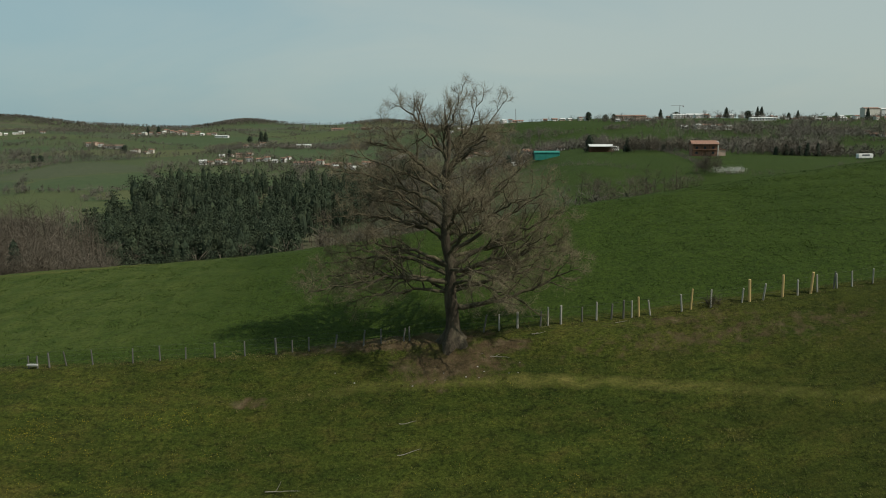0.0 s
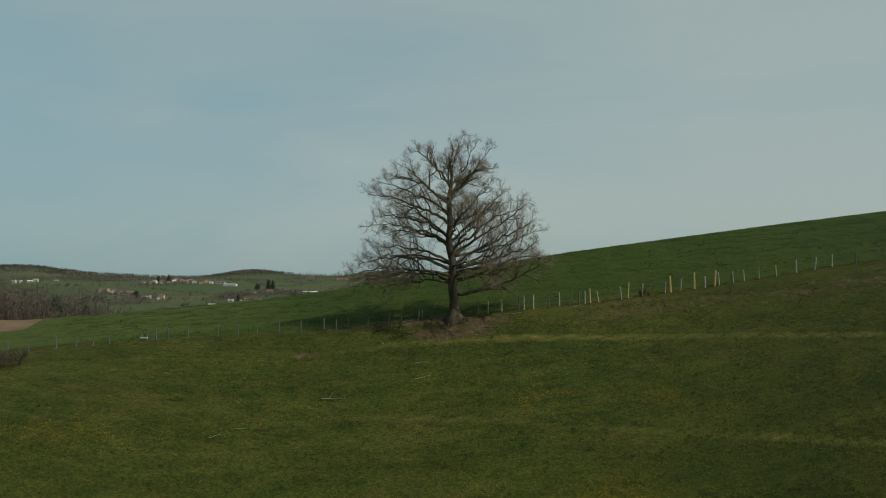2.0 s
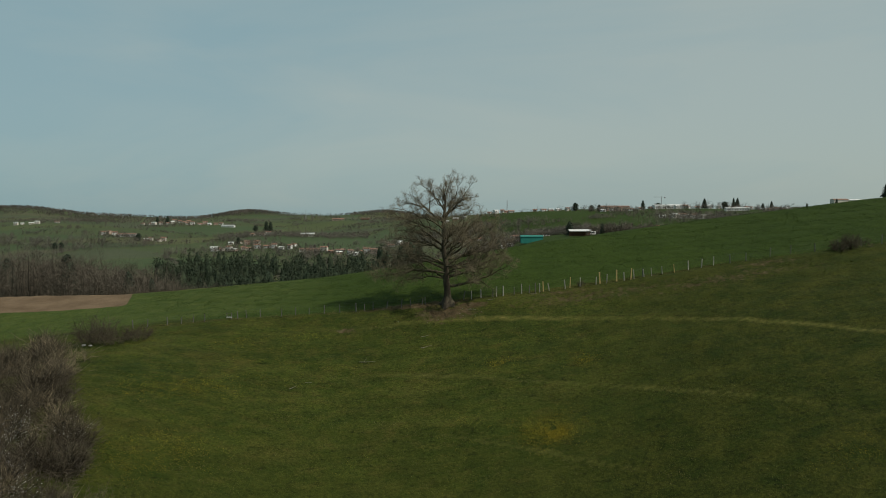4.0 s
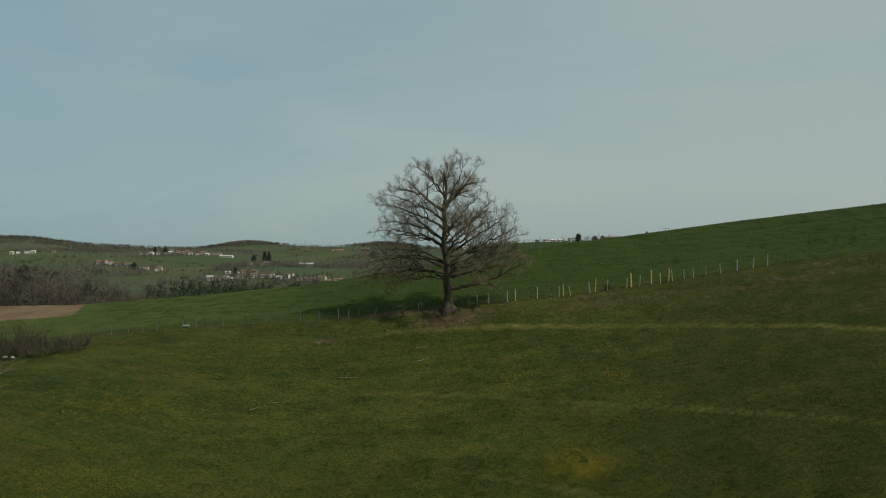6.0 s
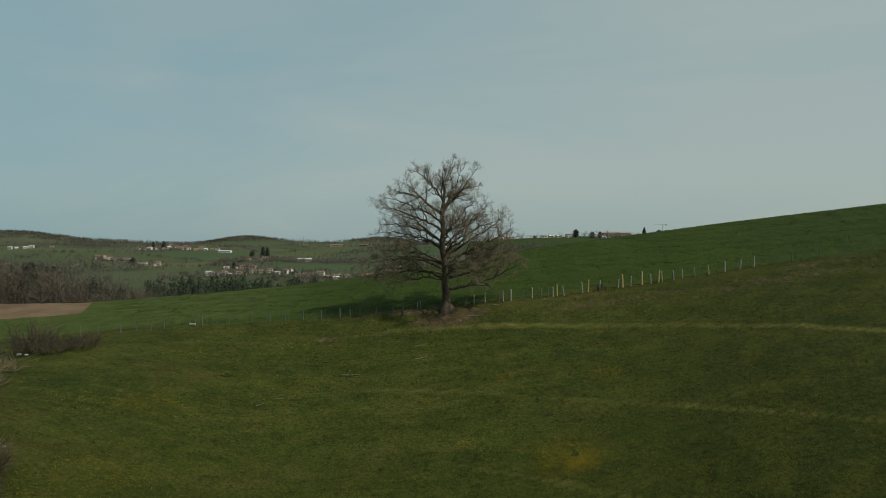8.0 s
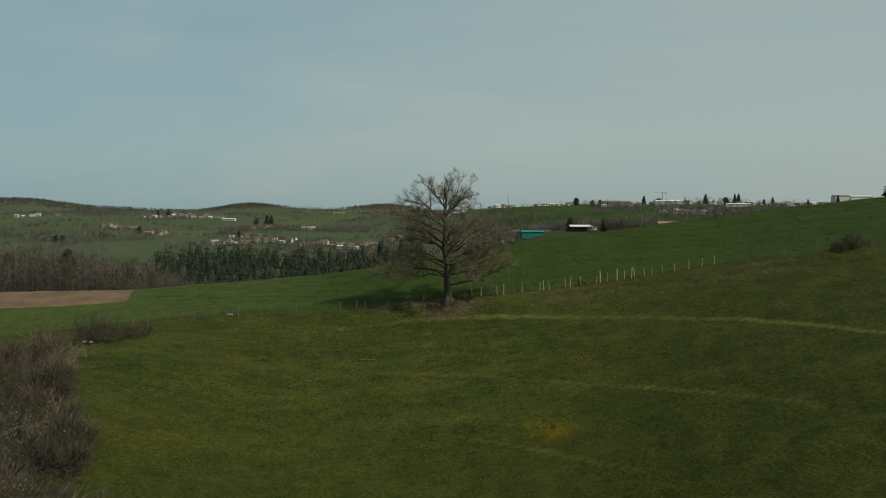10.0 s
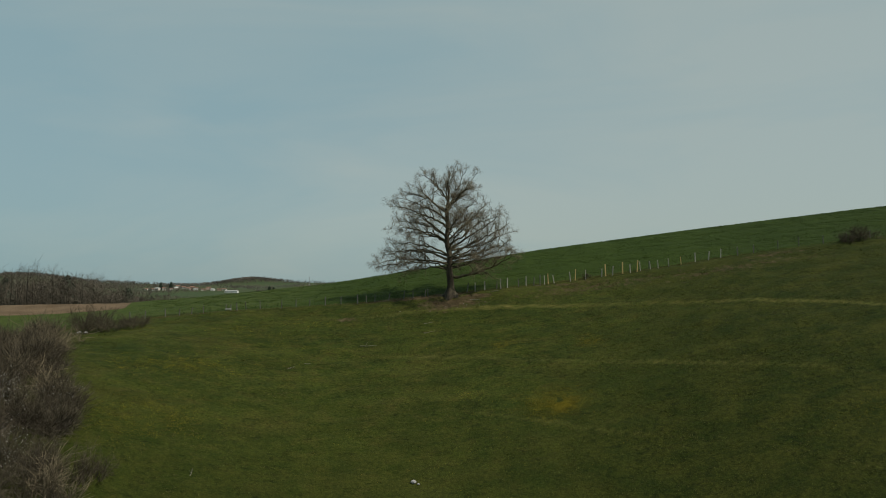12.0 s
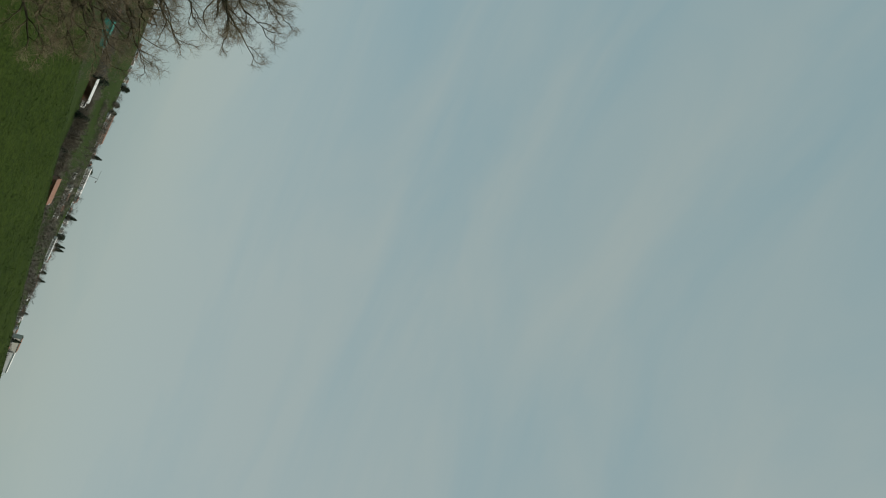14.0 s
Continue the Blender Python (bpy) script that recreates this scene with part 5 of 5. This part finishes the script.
# leafless woods near the pine wood and under the hill
sets = []
for count, box, h in ((170, (560, 800, 150, 260), (9, 14)), (60, (640, 800, 300, 420), (9, 13)), (70, (1030, 1240, 120, 185), (6, 10.5)), (40, (980, 1110, 112, 150), (5, 8)),
                      (14, (1228, 1272, 222, 236), (4, 7)), (60, (1080, 1240, 305, 345), (5, 9)), (50, (1330, 1500, 300, 330), (5, 9)), (36, (840, 950, 300, 350), (5, 8))):
    x, y = scatter(count, box)
    if box[3] < 240:
        sets.append(twiggy_trees(far_rng, x, y, far_rng.uniform(*h, count), 44, 8))
    else:
        sets.append(bare_trees(far_rng, x, y, far_rng.uniform(*h, count), 90, 0.06))
stuff("leafless_wood", sets, BARE, "grey brown leafless woodland below the hill", "wood")

# hedgerow trees along the borders of the fields, and copses
hy = 150 + 1280 * far_rng.random(110000) ** 0.85
hx = far_rng.uniform(-0.66, 0.66, 110000) * (hy + 60)
f1, f2, gap = field_of(hx, hy)
pair = np.abs(np.sin(np.minimum(f1, f2) * 12.9898 + np.maximum(f1, f2) * 78.233)) * 43.7 % 1.0
copse = (FIELD_KIND[f1] > 0.74) & (FIELD_KIND[f1] < 0.87) & (far_rng.random(110000) < 0.24)
keep = (((gap < 1.6 + 1.8 * pair) & (pair > 0.20)) | copse) & ~((hx > 12) & (hy > 180) & (hy < 305)) & ~((hx < -20) & (hy < 330) & (hx > -150)) & ~((hx > 30) & (hy > 815))
hx, hy, pair, copse = hx[keep], hy[keep], pair[keep], copse[keep]
hh = np.where(copse, far_rng.uniform(4.0, 7.5, len(hx)), far_rng.uniform(1.4, 3.6, len(hx)) + 4.5 * pair * far_rng.random(len(hx)) ** 2)
hh = hh * np.where(hy < 800, 1.55, 1.1)
stuff("hedgerow_trees", [bare_trees(far_rng, hx, hy, hh, 20, 0.10)], HEDGE, "leafless hedgerow trees and copses across the far slopes", "trees")
vx, vy = [], []
for cp, cyy, sp, dp, m in ((262, 985, 60, 25, 40), (330, 1000, 80, 25, 50), (190, 800, 70, 30, 60), (260, 735, 60, 20, 50), (80, 700, 120, 60, 90), (440, 800, 60, 40, 50), (420, 690, 70, 30, 60), (400, 630, 90, 20, 60), (480, 640, 100, 20, 60), (565, 600, 100, 20, 60), (560, 780, 80, 40, 60),
                           (630, 600, 90, 30, 80), (720, 640, 60, 30, 50), (860, 560, 70, 40, 60), (960, 420, 150, 40, 190), (1100, 400, 120, 50, 190), (860, 400, 120, 40, 120), (1240, 600, 70, 20, 40), (1340, 420, 120, 60, 110), (1480, 540, 110, 40, 90), (1300, 790, 260, 15, 70)):
    vx += list(((cp + far_rng.normal(size=m) * sp * 0.5 - 784) / 1400 - 0.0108) * (cyy + 42.4))
    vy += list(cyy - 8 + far_rng.normal(size=m) * dp * 0.6)
vx, vy = np.array(vx), np.array(vy)
stuff("garden_trees", [bare_trees(far_rng, vx, vy, far_rng.uniform(2.2, 7.0, len(vx)), 46, 0.085)], HEDGE, "leafless trees round the farms and houses", "trees")
# woods on the far hill tops
tx, ty = [], []
for cx, cy, rx, ry, m in ((-377, 1365, 66, 36, 900), (-830, 1370, 200, 60, 1500), (-110, 1365, 66, 36, 560), (-620, 1320, 130, 40, 500), (-1100, 1290, 210, 70, 800)):
    tx += list(cx + far_rng.normal(size=m) * rx * 0.6)
    ty += list(cy + far_rng.normal(size=m) * ry)
tx, ty = np.array(tx), np.array(ty)
stuff("hilltop_woods", [bare_trees(far_rng, tx, ty, far_rng.uniform(3, 7.0, len(tx)), 16, 0.3)], HEDGE, "leafless woods along the far hill tops", "wood")


def conifer(brg, y, h, slim, cone, seed, label, x=None, sprays=420, size=0.055):
    r = np.random.default_rng(seed)
    x = bearing(brg) * (y + 42.4) if x is None else x
    ob = thing("conifer", (x, y, gz(x, y)), label, "tree", "dark evergreen trees")
    one = np.zeros(1)
    t = Tubes()
    t.add(np.array([(0, 0, -0.4), (0.05, 0, h * 0.5), (0, 0, h * 0.93)]), (0.03 * h, 0.02 * h, 0.005 * h), 6)
    part("trunk", t.mesh(), PINEBARK, ob)
    v, f = needle_trees(r, one + x, one + y, one + h, sprays, size * h + 0.08, slim, 0.10, cone)
    tagged(part("crown", ((v - np.array((x, y, gz(x, y) - 0.0))).tolist(), f.tolist()), FIR, ob), kind="stuff")


for k, (brg, y, h, slim, cone) in enumerate(((1041, 332, 8.5, 0.24, 0.7), (900, 338, 7.5, 0.26, 0.5), (1163, 800, 11.5, 0.2, 0.75), (1277, 800, 12.5, 0.22, 0.8), (1331, 800, 14, 0.16, 0.9),
                                            (1338, 800, 14.5, 0.16, 0.9), (1401, 800, 11.5, 0.2, 0.8), (1385, 800, 9, 0.26, 0.4), (1467, 790, 9, 0.25, 0.6), (1522, 790, 13, 0.18, 0.8),
                                            (1038, 800, 10, 0.42, 0.0), (1082, 800, 8, 0.35, 0.1), (1068, 800, 7.5, 0.35, 0.1), (1190, 840, 8, 0.5, 0.0), (1315, 800, 9.5, 0.55, 0.0),
                                            (1367, 305, 4.4, 0.3, 0.5), (1384, 305, 5.6, 0.26, 0.6), (1394, 308, 4.0, 0.3, 0.5), (1422, 304, 6.6, 0.2, 0.7), (1440, 306, 6.6, 0.18, 0.8), (1408, 310, 5.0, 0.3, 0.4),
                                            (1108, 322, 7.0, 0.24, 0.6), (1170, 330, 4.0, 0.4, 0.2), (1185, 330, 4.2, 0.4, 0.2), (465, 880, 14, 0.2, 0.5), (473, 885, 13, 0.22, 0.4), (445, 880, 8, 0.4, 0.0),
                                            (745, 1110, 10, 0.35, 0.1), (765, 1110, 10, 0.3, 0.1), (735, 1110, 9, 0.4, 0.0), (266, 1010, 12, 0.2, 0.7), (285, 1020, 12, 0.2, 0.8), (222, 735, 9, 0.42, 0.0),
                                            (60, 640, 7, 0.4, 0.0), (72, 640, 7, 0.35, 0.2), (1205, 150, 4.2, 0.35, 0.2), (1130, 150, 5.0, 0.3, 0.2), (408, 690, 8, 0.3, 0.3), (196, 236, 15, 0.12, 0.85), (190, 234, 12, 0.14, 0.85))):
    conifer(brg, y, h * 0.92, slim * 1.35, cone * 0.85, 300 + k, "dark pointed evergreen tree standing across the valley" if cone > 0.45 else "dark rounded evergreen tree standing across the valley")
conifer(0, 24.5, 3.1, 0.50, 0.0, 390, "dark windswept pine on the brow of the hill", 61.0, 150, 0.036)

# the wood beyond the ploughed strip: its crowns keep one level over the falling ground
wx, wy = far_rng.uniform(-150, -30, 3400), 31 + 55 * far_rng.random(3400) ** 1.5
wb = wx / (wy + 42.5)
keep = (wb < -0.44) & (wb > -1.2) & (far_rng.random(3400) < np.where(wb < -0.56, 0.75, 1.0))
wx, wy, wb = wx[keep], wy[keep], wb[keep]
crown = np.interp(wb, [-1.2, -0.75, -0.64, -0.56, -0.50, -0.44], [2.5, 2.4, 1.4, -0.6, -1.6, -3.2])
wh = np.clip(crown + far_rng.uniform(-3.2, 0.3, len(wx)) + np.clip(far_rng.normal(size=len(wx)), -1, 1.4) + 0.9 * np.sin(wx / 6.0) - ground_z(wx, wy), 3.0, 17.0)
stuff("brown_wood", [twiggy_trees(far_rng, wx, wy, wh)], BARE, "brown leafless wood beyond the ploughed field", "wood")
ux, uy = far_rng.uniform(-130, -46, 700), far_rng.uniform(52, 60, 700)
uk = ux / (uy + 42.5) < -0.455
qx, qy = far_rng.uniform(-62, -32, 420), far_rng.uniform(30, 54, 420)
qb = qx / (qy + 42.5)
qk = (qb > -0.64) & (qb < -0.475)
ux, uy = np.concatenate([ux[uk], qx[qk]]), np.concatenate([uy[uk], qy[qk]])
stuff("wood_undergrowth", [twiggy_trees(far_rng, ux, uy, far_rng.uniform(1.6, 3.6, len(ux)), 14, 3)], SHRUB, "brown thicket along the edge of the leafless wood", "thicket")
for k, (x, y, h) in enumerate(((-60, 40, 9.0), (-72, 44, 9.8), (-75, 46, 9.4), (-50.5, 40, 7.6), (-47.6, 42, 6.5), (-66, 52, 10.5))):
    conifer(0, y, h, 0.2, 0.4, 400 + k, "dark pine standing in the brown wood", x, 1000, 0.022)

# low hedges between the fields across the valley
ex, ey = [], []
for (x0, y0), (x1, y1) in (((24, 285), (64, 238)), ((100, 351), (88, 227)), ((91, 226), (114, 217)), ((114, 217), (145, 243)), ((82, 214), (34, 200)), ((145, 243), (190, 262))):
    m = int(math.hypot(x1 - x0, y1 - y0) / 1.1)
    u = np.linspace(0, 1, m)
    ex += list(x0 + (x1 - x0) * u + far_rng.normal(size=m) * 0.4)
    ey += list(y0 + (y1 - y0) * u + far_rng.normal(size=m) * 0.8)
ex, ey = np.array(ex), np.array(ey)
stuff("field_hedge", [twiggy_trees(far_rng, ex, ey, far_rng.uniform(0.9, 2.4, len(ex)), 12, 3)], HEDGE, "low leafless hedges between the valley fields", "hedge")


# ---- thorn bushes along the pasture's lower edge ----
def bush(x, y, h, spread, stems_n, seed, label, blossom=0.0, name="thorn_bush"):
    """A leafless thicket of many arching stems, some with blossom."""
    rng = np.random.default_rng(seed)
    ob = thing(name, (x, y, gz(x, y)), label, "bush", "bushes at the pasture edge")
    n = stems_n
    a, r = rng.uniform(0, 6.28, n), np.sqrt(rng.random(n)) * spread * 0.5
    bx, by = np.cos(a) * r, np.sin(a) * r
    st = np.stack([bx, by, ground_z(x + bx, y + by) - gz(x, y) - 0.1], 1)
    w = np.stack([np.cos(a) * 0.45, np.sin(a) * 0.45, np.ones(n)], 1) + rng.normal(size=(n, 3)) * 0.2
    ln = h * rng.uniform(0.55, 1.05, n)
    b0 = batch_branches(rng, st, w, ln, 5, 0.14, -0.01)
    tagged(part("stemwork", joined([batch_tubes(b0, np.linspace(0.022, 0.007, 6))]), SHRUB, ob), kind="stuff")
    s1, w1, u1, k1 = fork(rng, b0, 9, 0.2, 1.0, 0.4, 0.9)
    b1 = batch_branches(rng, s1, w1, ln[k1] * rng.uniform(0.15, 0.42, len(k1)), 3, 0.25, 0.02)
    s2, w2, u2, k2 = fork(rng, b1, 3, 0.1, 1.0, 0.4, 1.1)
    b2 = batch_branches(rng, s2, w2, rng.uniform(0.15, 0.45, len(k2)), 1, 0.3, 0.0)
    tagged(part("twigwork", joined([batch_tubes(b1, np.array((0.011, 0.009, 0.007, 0.005))), batch_tubes(b2, np.array((0.007, 0.004)))]), SHRUB, ob), kind="stuff")
    cs = []
    if blossom:
        s3, _, _, _ = fork(rng, b2, 2, 0.2, 1.0, 0.4, 1.0)
        cs = s3[rng.random(len(s3)) < blossom] + rng.normal(size=(1, 3)) * 0.02
    if len(cs):
        v, f = clumps(cs, rng.uniform(0.020, 0.042, len(cs)), rng, 0, 0.8)
        tagged(part("blossom", (v.tolist(), f.tolist()), BLOSSOM, ob, "small white blossom"), kind="stuff")


GREY_BUSH = "grey leafless thorn bush on the pasture edge"
for k, (x, y, h, sp, n) in enumerate(((-35.4, -4.4, 1.8, 2.6, 50), (-33.8, -4.0, 1.3, 2.2, 36), (-32.0, -3.6, 1.3, 1.8, 36), (-37.0, -2.8, 2.6, 2.6, 50), (-39.5, -13.6, 3.2, 4.0, 60), (-36.6, -14.8, 2.0, 2.6, 40),
                                      (-41.5, -17, 3.5, 4.5, 60), (-34.2, -16.4, 1.6, 2.4, 36), (-31.2, -22.6, 2.0, 2.8, 45), (-34.8, -23.5, 3.0, 4.0, 60), (-32.4, -27.6, 2.6, 3.6, 55), (-36.4, -29.0, 3.2, 4.2, 60),
                                      (-28.6, -25.2, 2.3, 2.6, 45), (-30.2, -31.0, 3.0, 3.8, 60), (-27.8, -31.6, 2.6, 3.2, 50), (-25.6, -31.2, 2.4, 2.8, 45), (-24.2, -30.0, 1.6, 1.4, 24), (-33.4, -33.0, 3.6, 4.4, 60),
                                      (-29.0, -35.0, 3.2, 4.0, 60), (-26.0, -35.0, 2.6, 3.2, 50), (-38.4, -21.5, 3.0, 4.0, 55), (-33.0, -19.4, 1.5, 2.2, 32))):
    bush(x, y, h, sp, n, 500 + k, GREY_BUSH)
for k, (x, y, h, sp, n) in enumerate(((-33.2, -26.0, 2.2, 2.2, 34), (-29.4, -24.0, 1.7, 1.4, 22), (-30.0, -32.8, 2.6, 2.6, 40), (-31.4, -28.4, 1.4, 1.6, 20))):
    bush(x, y, h, sp, n, 560 + k, "thorn bush in white blossom on the pasture edge", 0.5 if k != 1 else 0.25, "blossoming_bush")
for k, (x, y, h, sp) in enumerate(((42.2, 0.2, 1.2, 1.2), (43.8, 0.4, 1.7, 0.9), (45.0, 0.6, 0.9, 1.2), (14.6, 0.9, 0.7, 0.5))):
    bush(x, y, h, sp, 34 if h > 1 else 7, 580 + k, "dark leafless bush growing in the fence line")


# low thicket between the bushes, in uneven clumps with grass showing between
edge_rng = np.random.default_rng(91)


def pasture_edge(y):
    return np.interp(-y, [5, 12, 20, 26, 31, 36], [-38.5, -35.0, -30.6, -26.8, -24.6, -23.4])


for cover, (label, count, low, high) in ((SHRUB, ("low brown leafless thicket along the pasture edge", 34, 0.7, 2.3)), (BARE, ("dark bramble clumps along the pasture edge", 16, 0.5, 1.3)), (TWIG, ("pale dry stems along the pasture edge", 14, 0.8, 2.8))):
    cy_ = edge_rng.uniform(-36, -6, count)
    cx_ = pasture_edge(cy_) - 0.5 - 11 * edge_rng.random(count) ** 1.2
    tall = edge_rng.uniform(low, high, count)
    m = 11
    tx_ = np.repeat(cx_, m) + edge_rng.normal(size=count * m) * 0.65
    ty_ = np.repeat(cy_, m) + edge_rng.normal(size=count * m) * 0.65
    stuff("edge_thicket", [twiggy_trees(edge_rng, tx_, ty_, np.repeat(tall, m) * edge_rng.uniform(0.5, 1.1, count * m), 16, 4)], cover, label, "thicket")

# blossom hedge across the valley
hb = np.random.default_rng(77)
bx, by = scatter(26, (1266, 1312, 226, 230))
c = np.stack([bx, by, ground_z(bx, by)], 1).repeat(60, axis=0) + hb.normal(size=(26 * 60, 3)) * np.array((1.0, 0.8, 0.5)) + np.array((0, 0, 0.9))
stuff("blossom_hedge", [clumps(c, hb.uniform(0.06, 0.15, len(c)), hb, 0, 0.8)], BLOSSOM, "white blossoming hedge in the valley meadow", "hedge")


# ---- grass, crop and flowers ----
gr = np.random.default_rng(31)


def patchy(x, y, scale, seed):
    r = np.random.default_rng(seed)
    v = np.zeros_like(x)
    for _ in range(9):
        v += np.sin(x * r.normal() * scale + y * r.normal() * scale * 1.4 + r.random() * 6.28)
    return v / 3.0


def tufts(x, y, blades, height, width, lean):
    n = len(x)
    z = ground_z(x, y)
    k = blades
    X, Y, Z = np.repeat(x, k), np.repeat(y, k), np.repeat(z, k)
    hgt = np.repeat(height, k) * gr.uniform(0.6, 1.15, n * k)
    az = gr.uniform(0, 6.28, n * k)
    b = np.stack([X + gr.normal(size=n * k) * 0.11, Y + gr.normal(size=n * k) * 0.09, Z - 0.03], 1)
    tip = b + np.stack([np.cos(az) * hgt * lean, np.sin(az) * hgt * lean, hgt], 1)
    sd = np.stack([-np.sin(az), np.cos(az), 0 * az], 1) * (gr.uniform(0.6, 1.4, n * k) * width)[:, None]
    m = b * 0.5 + tip * 0.5 + np.stack([0 * az, 0 * az, 0.12 * hgt], 1)
    v = np.stack([b - sd * 0.5, m + sd, tip, m - sd], 1).reshape(-1, 3)
    return v, np.arange(4 * n * k).reshape(-1, 4)


px_, py_ = gr.uniform(-46, 56, 62000), -0.2 - 36 * gr.random(62000) ** 1.1
dens = patchy(px_, py_, 0.9, 5) + 0.7 * patchy(px_, py_, 0.25, 6)
bare = ((px_ - 0.2) / 4.2) ** 2 + ((py_ + 1.6) / 2.0) ** 2 < gr.uniform(0.0, 1.5, len(px_))
sel = (dens > gr.normal(size=len(px_)) * 0.5 - 0.1) & ~bare
gx1, gy1 = px_[sel], py_[sel]
stuff("pasture_grass", [tufts(gx1, gy1, 3, 0.035 + 0.045 * gr.random(len(gx1)) + 0.02 * np.clip(dens[sel], 0, 2), 0.015, 1.3)], GRASS, "short uneven olive green pasture grass", "grass")
# darker tussocks that the sheep leave standing
ux1, uy1 = gr.uniform(-44, 56, 30000), -0.4 - 35 * gr.random(30000)
uk1 = patchy(ux1, uy1, 0.7, 15) + 0.8 * patchy(ux1, uy1, 0.2, 16) + 0.02 * ux1 > gr.normal(size=30000) * 0.6 + 0.45
ux1, uy1 = ux1[uk1], uy1[uk1]
stuff("tussocks", [tufts(ux1, uy1, 6, gr.uniform(0.05, 0.12, len(ux1)), 0.017, 1.0)], GRASS, "dark green grass tussocks standing over the pasture", "grass")
# straw coloured tufts along the sheep tracks and on the hummocks
sx, sy = [], []
for fn in (lambda x: -2.9 - 0.06 * x - 0.0083 * x * x, lambda x: -11.4 - 0.19 * x - 0.0085 * x * x, lambda x: -18.6 - 0.30 * x - 0.009 * x * x):
    x = gr.uniform(-16, 44, 700)
    sx.append(x)
    sy.append(fn(x) + gr.normal(size=len(x)) * 0.4)
x = gr.uniform(-44, 50, 9000)
y = -34 * gr.random(9000)
q = patchy(x, y, 0.6, 9) > 0.9
sx, sy = np.concatenate(sx + [x[q]]), np.concatenate(sy + [y[q]])
ok = (sy > -34) & (sy < -0.4)
stuff("dry_grass", [tufts(sx[ok], sy[ok], 4, gr.uniform(0.05, 0.13, ok.sum()), 0.014, 0.9)], STRAW, "straw coloured dry grass tufts along sheep tracks", "grass")
# cereal field
cx, cy = gr.uniform(-40, 72, 64000), 1.2 + 21 * gr.random(64000)
cd = patchy(cx, cy, 1.4, 12)
cs = (cd > gr.normal(size=len(cx)) * 0.7 - 0.35) & (cx + 30 + 0.5 * cy > gr.normal(size=len(cx)) * 2)
stuff("cereal_crop", [tufts(cx[cs], cy[cs], 4, 0.045 + 0.065 * gr.random(cs.sum()), 0.016, 0.9)], CROP, "young green cereal crop on the hill", "crop")
# rough grass under the fence
fx1 = gr.uniform(-34, 50, 2600)
fy1 = np.array([fence_y(v) for v in fx1]) + gr.normal(size=len(fx1)) * 0.3
fk = np.abs(fx1) > 1.2
stuff("fence_grass", [tufts(fx1[fk], fy1[fk], 5, gr.uniform(0.05, 0.14, fk.sum()), 0.012, 0.9)], STRAW, "rough dry grass standing under the fence", "grass")
# yellow flowers
ax, ay = [], []
for mx, my, rx, ry, m in ((8.3, -19.4, 1.9, 1.3, 800), (9.2, -20.0, 0.8, 0.5, 260), (12.6, -11.8, 1.0, 0.7, 110), (5.2, -10.4, 1.2, 0.6, 110), (-22.3, -13.4, 2.6, 1.3, 260), (-26.5, -14.9, 2.6, 1.6, 220),
                          (-22.3, -21.7, 2.2, 1.6, 300), (-25.0, -24.0, 2.0, 1.6, 200), (-14.5, -4.0, 2.2, 0.9, 45), (-20.9, -5.1, 2.0, 0.8, 60), (29.5, -28.7, 2.0, 1.0, 120), (1.6, -17.2, 0.7, 0.5, 30), (-18, -9, 5, 3, 130),
                          (5, -9, 9, 3, 90), (2, -24, 9, 4, 60)):
    m = int(m * 1.2)
    ax.append(mx + gr.normal(size=m) * rx * 0.75)
    ay.append(my + gr.normal(size=m) * ry * 0.75)
ax, ay = np.concatenate(ax), np.concatenate(ay)
ax, ay = np.repeat(ax, 9) + gr.normal(size=9 * len(ax)) * 0.17, np.repeat(ay, 9) + gr.normal(size=9 * len(ay)) * 0.12
c = np.stack([ax, ay, ground_z(ax, ay) + 0.07], 1)
stuff("yellow_flowers", [clumps(c, gr.uniform(0.010, 0.022, len(c)), gr, 0, 0.9)], PETAL, "scattered patches of yellow spring flowers", "flowers")
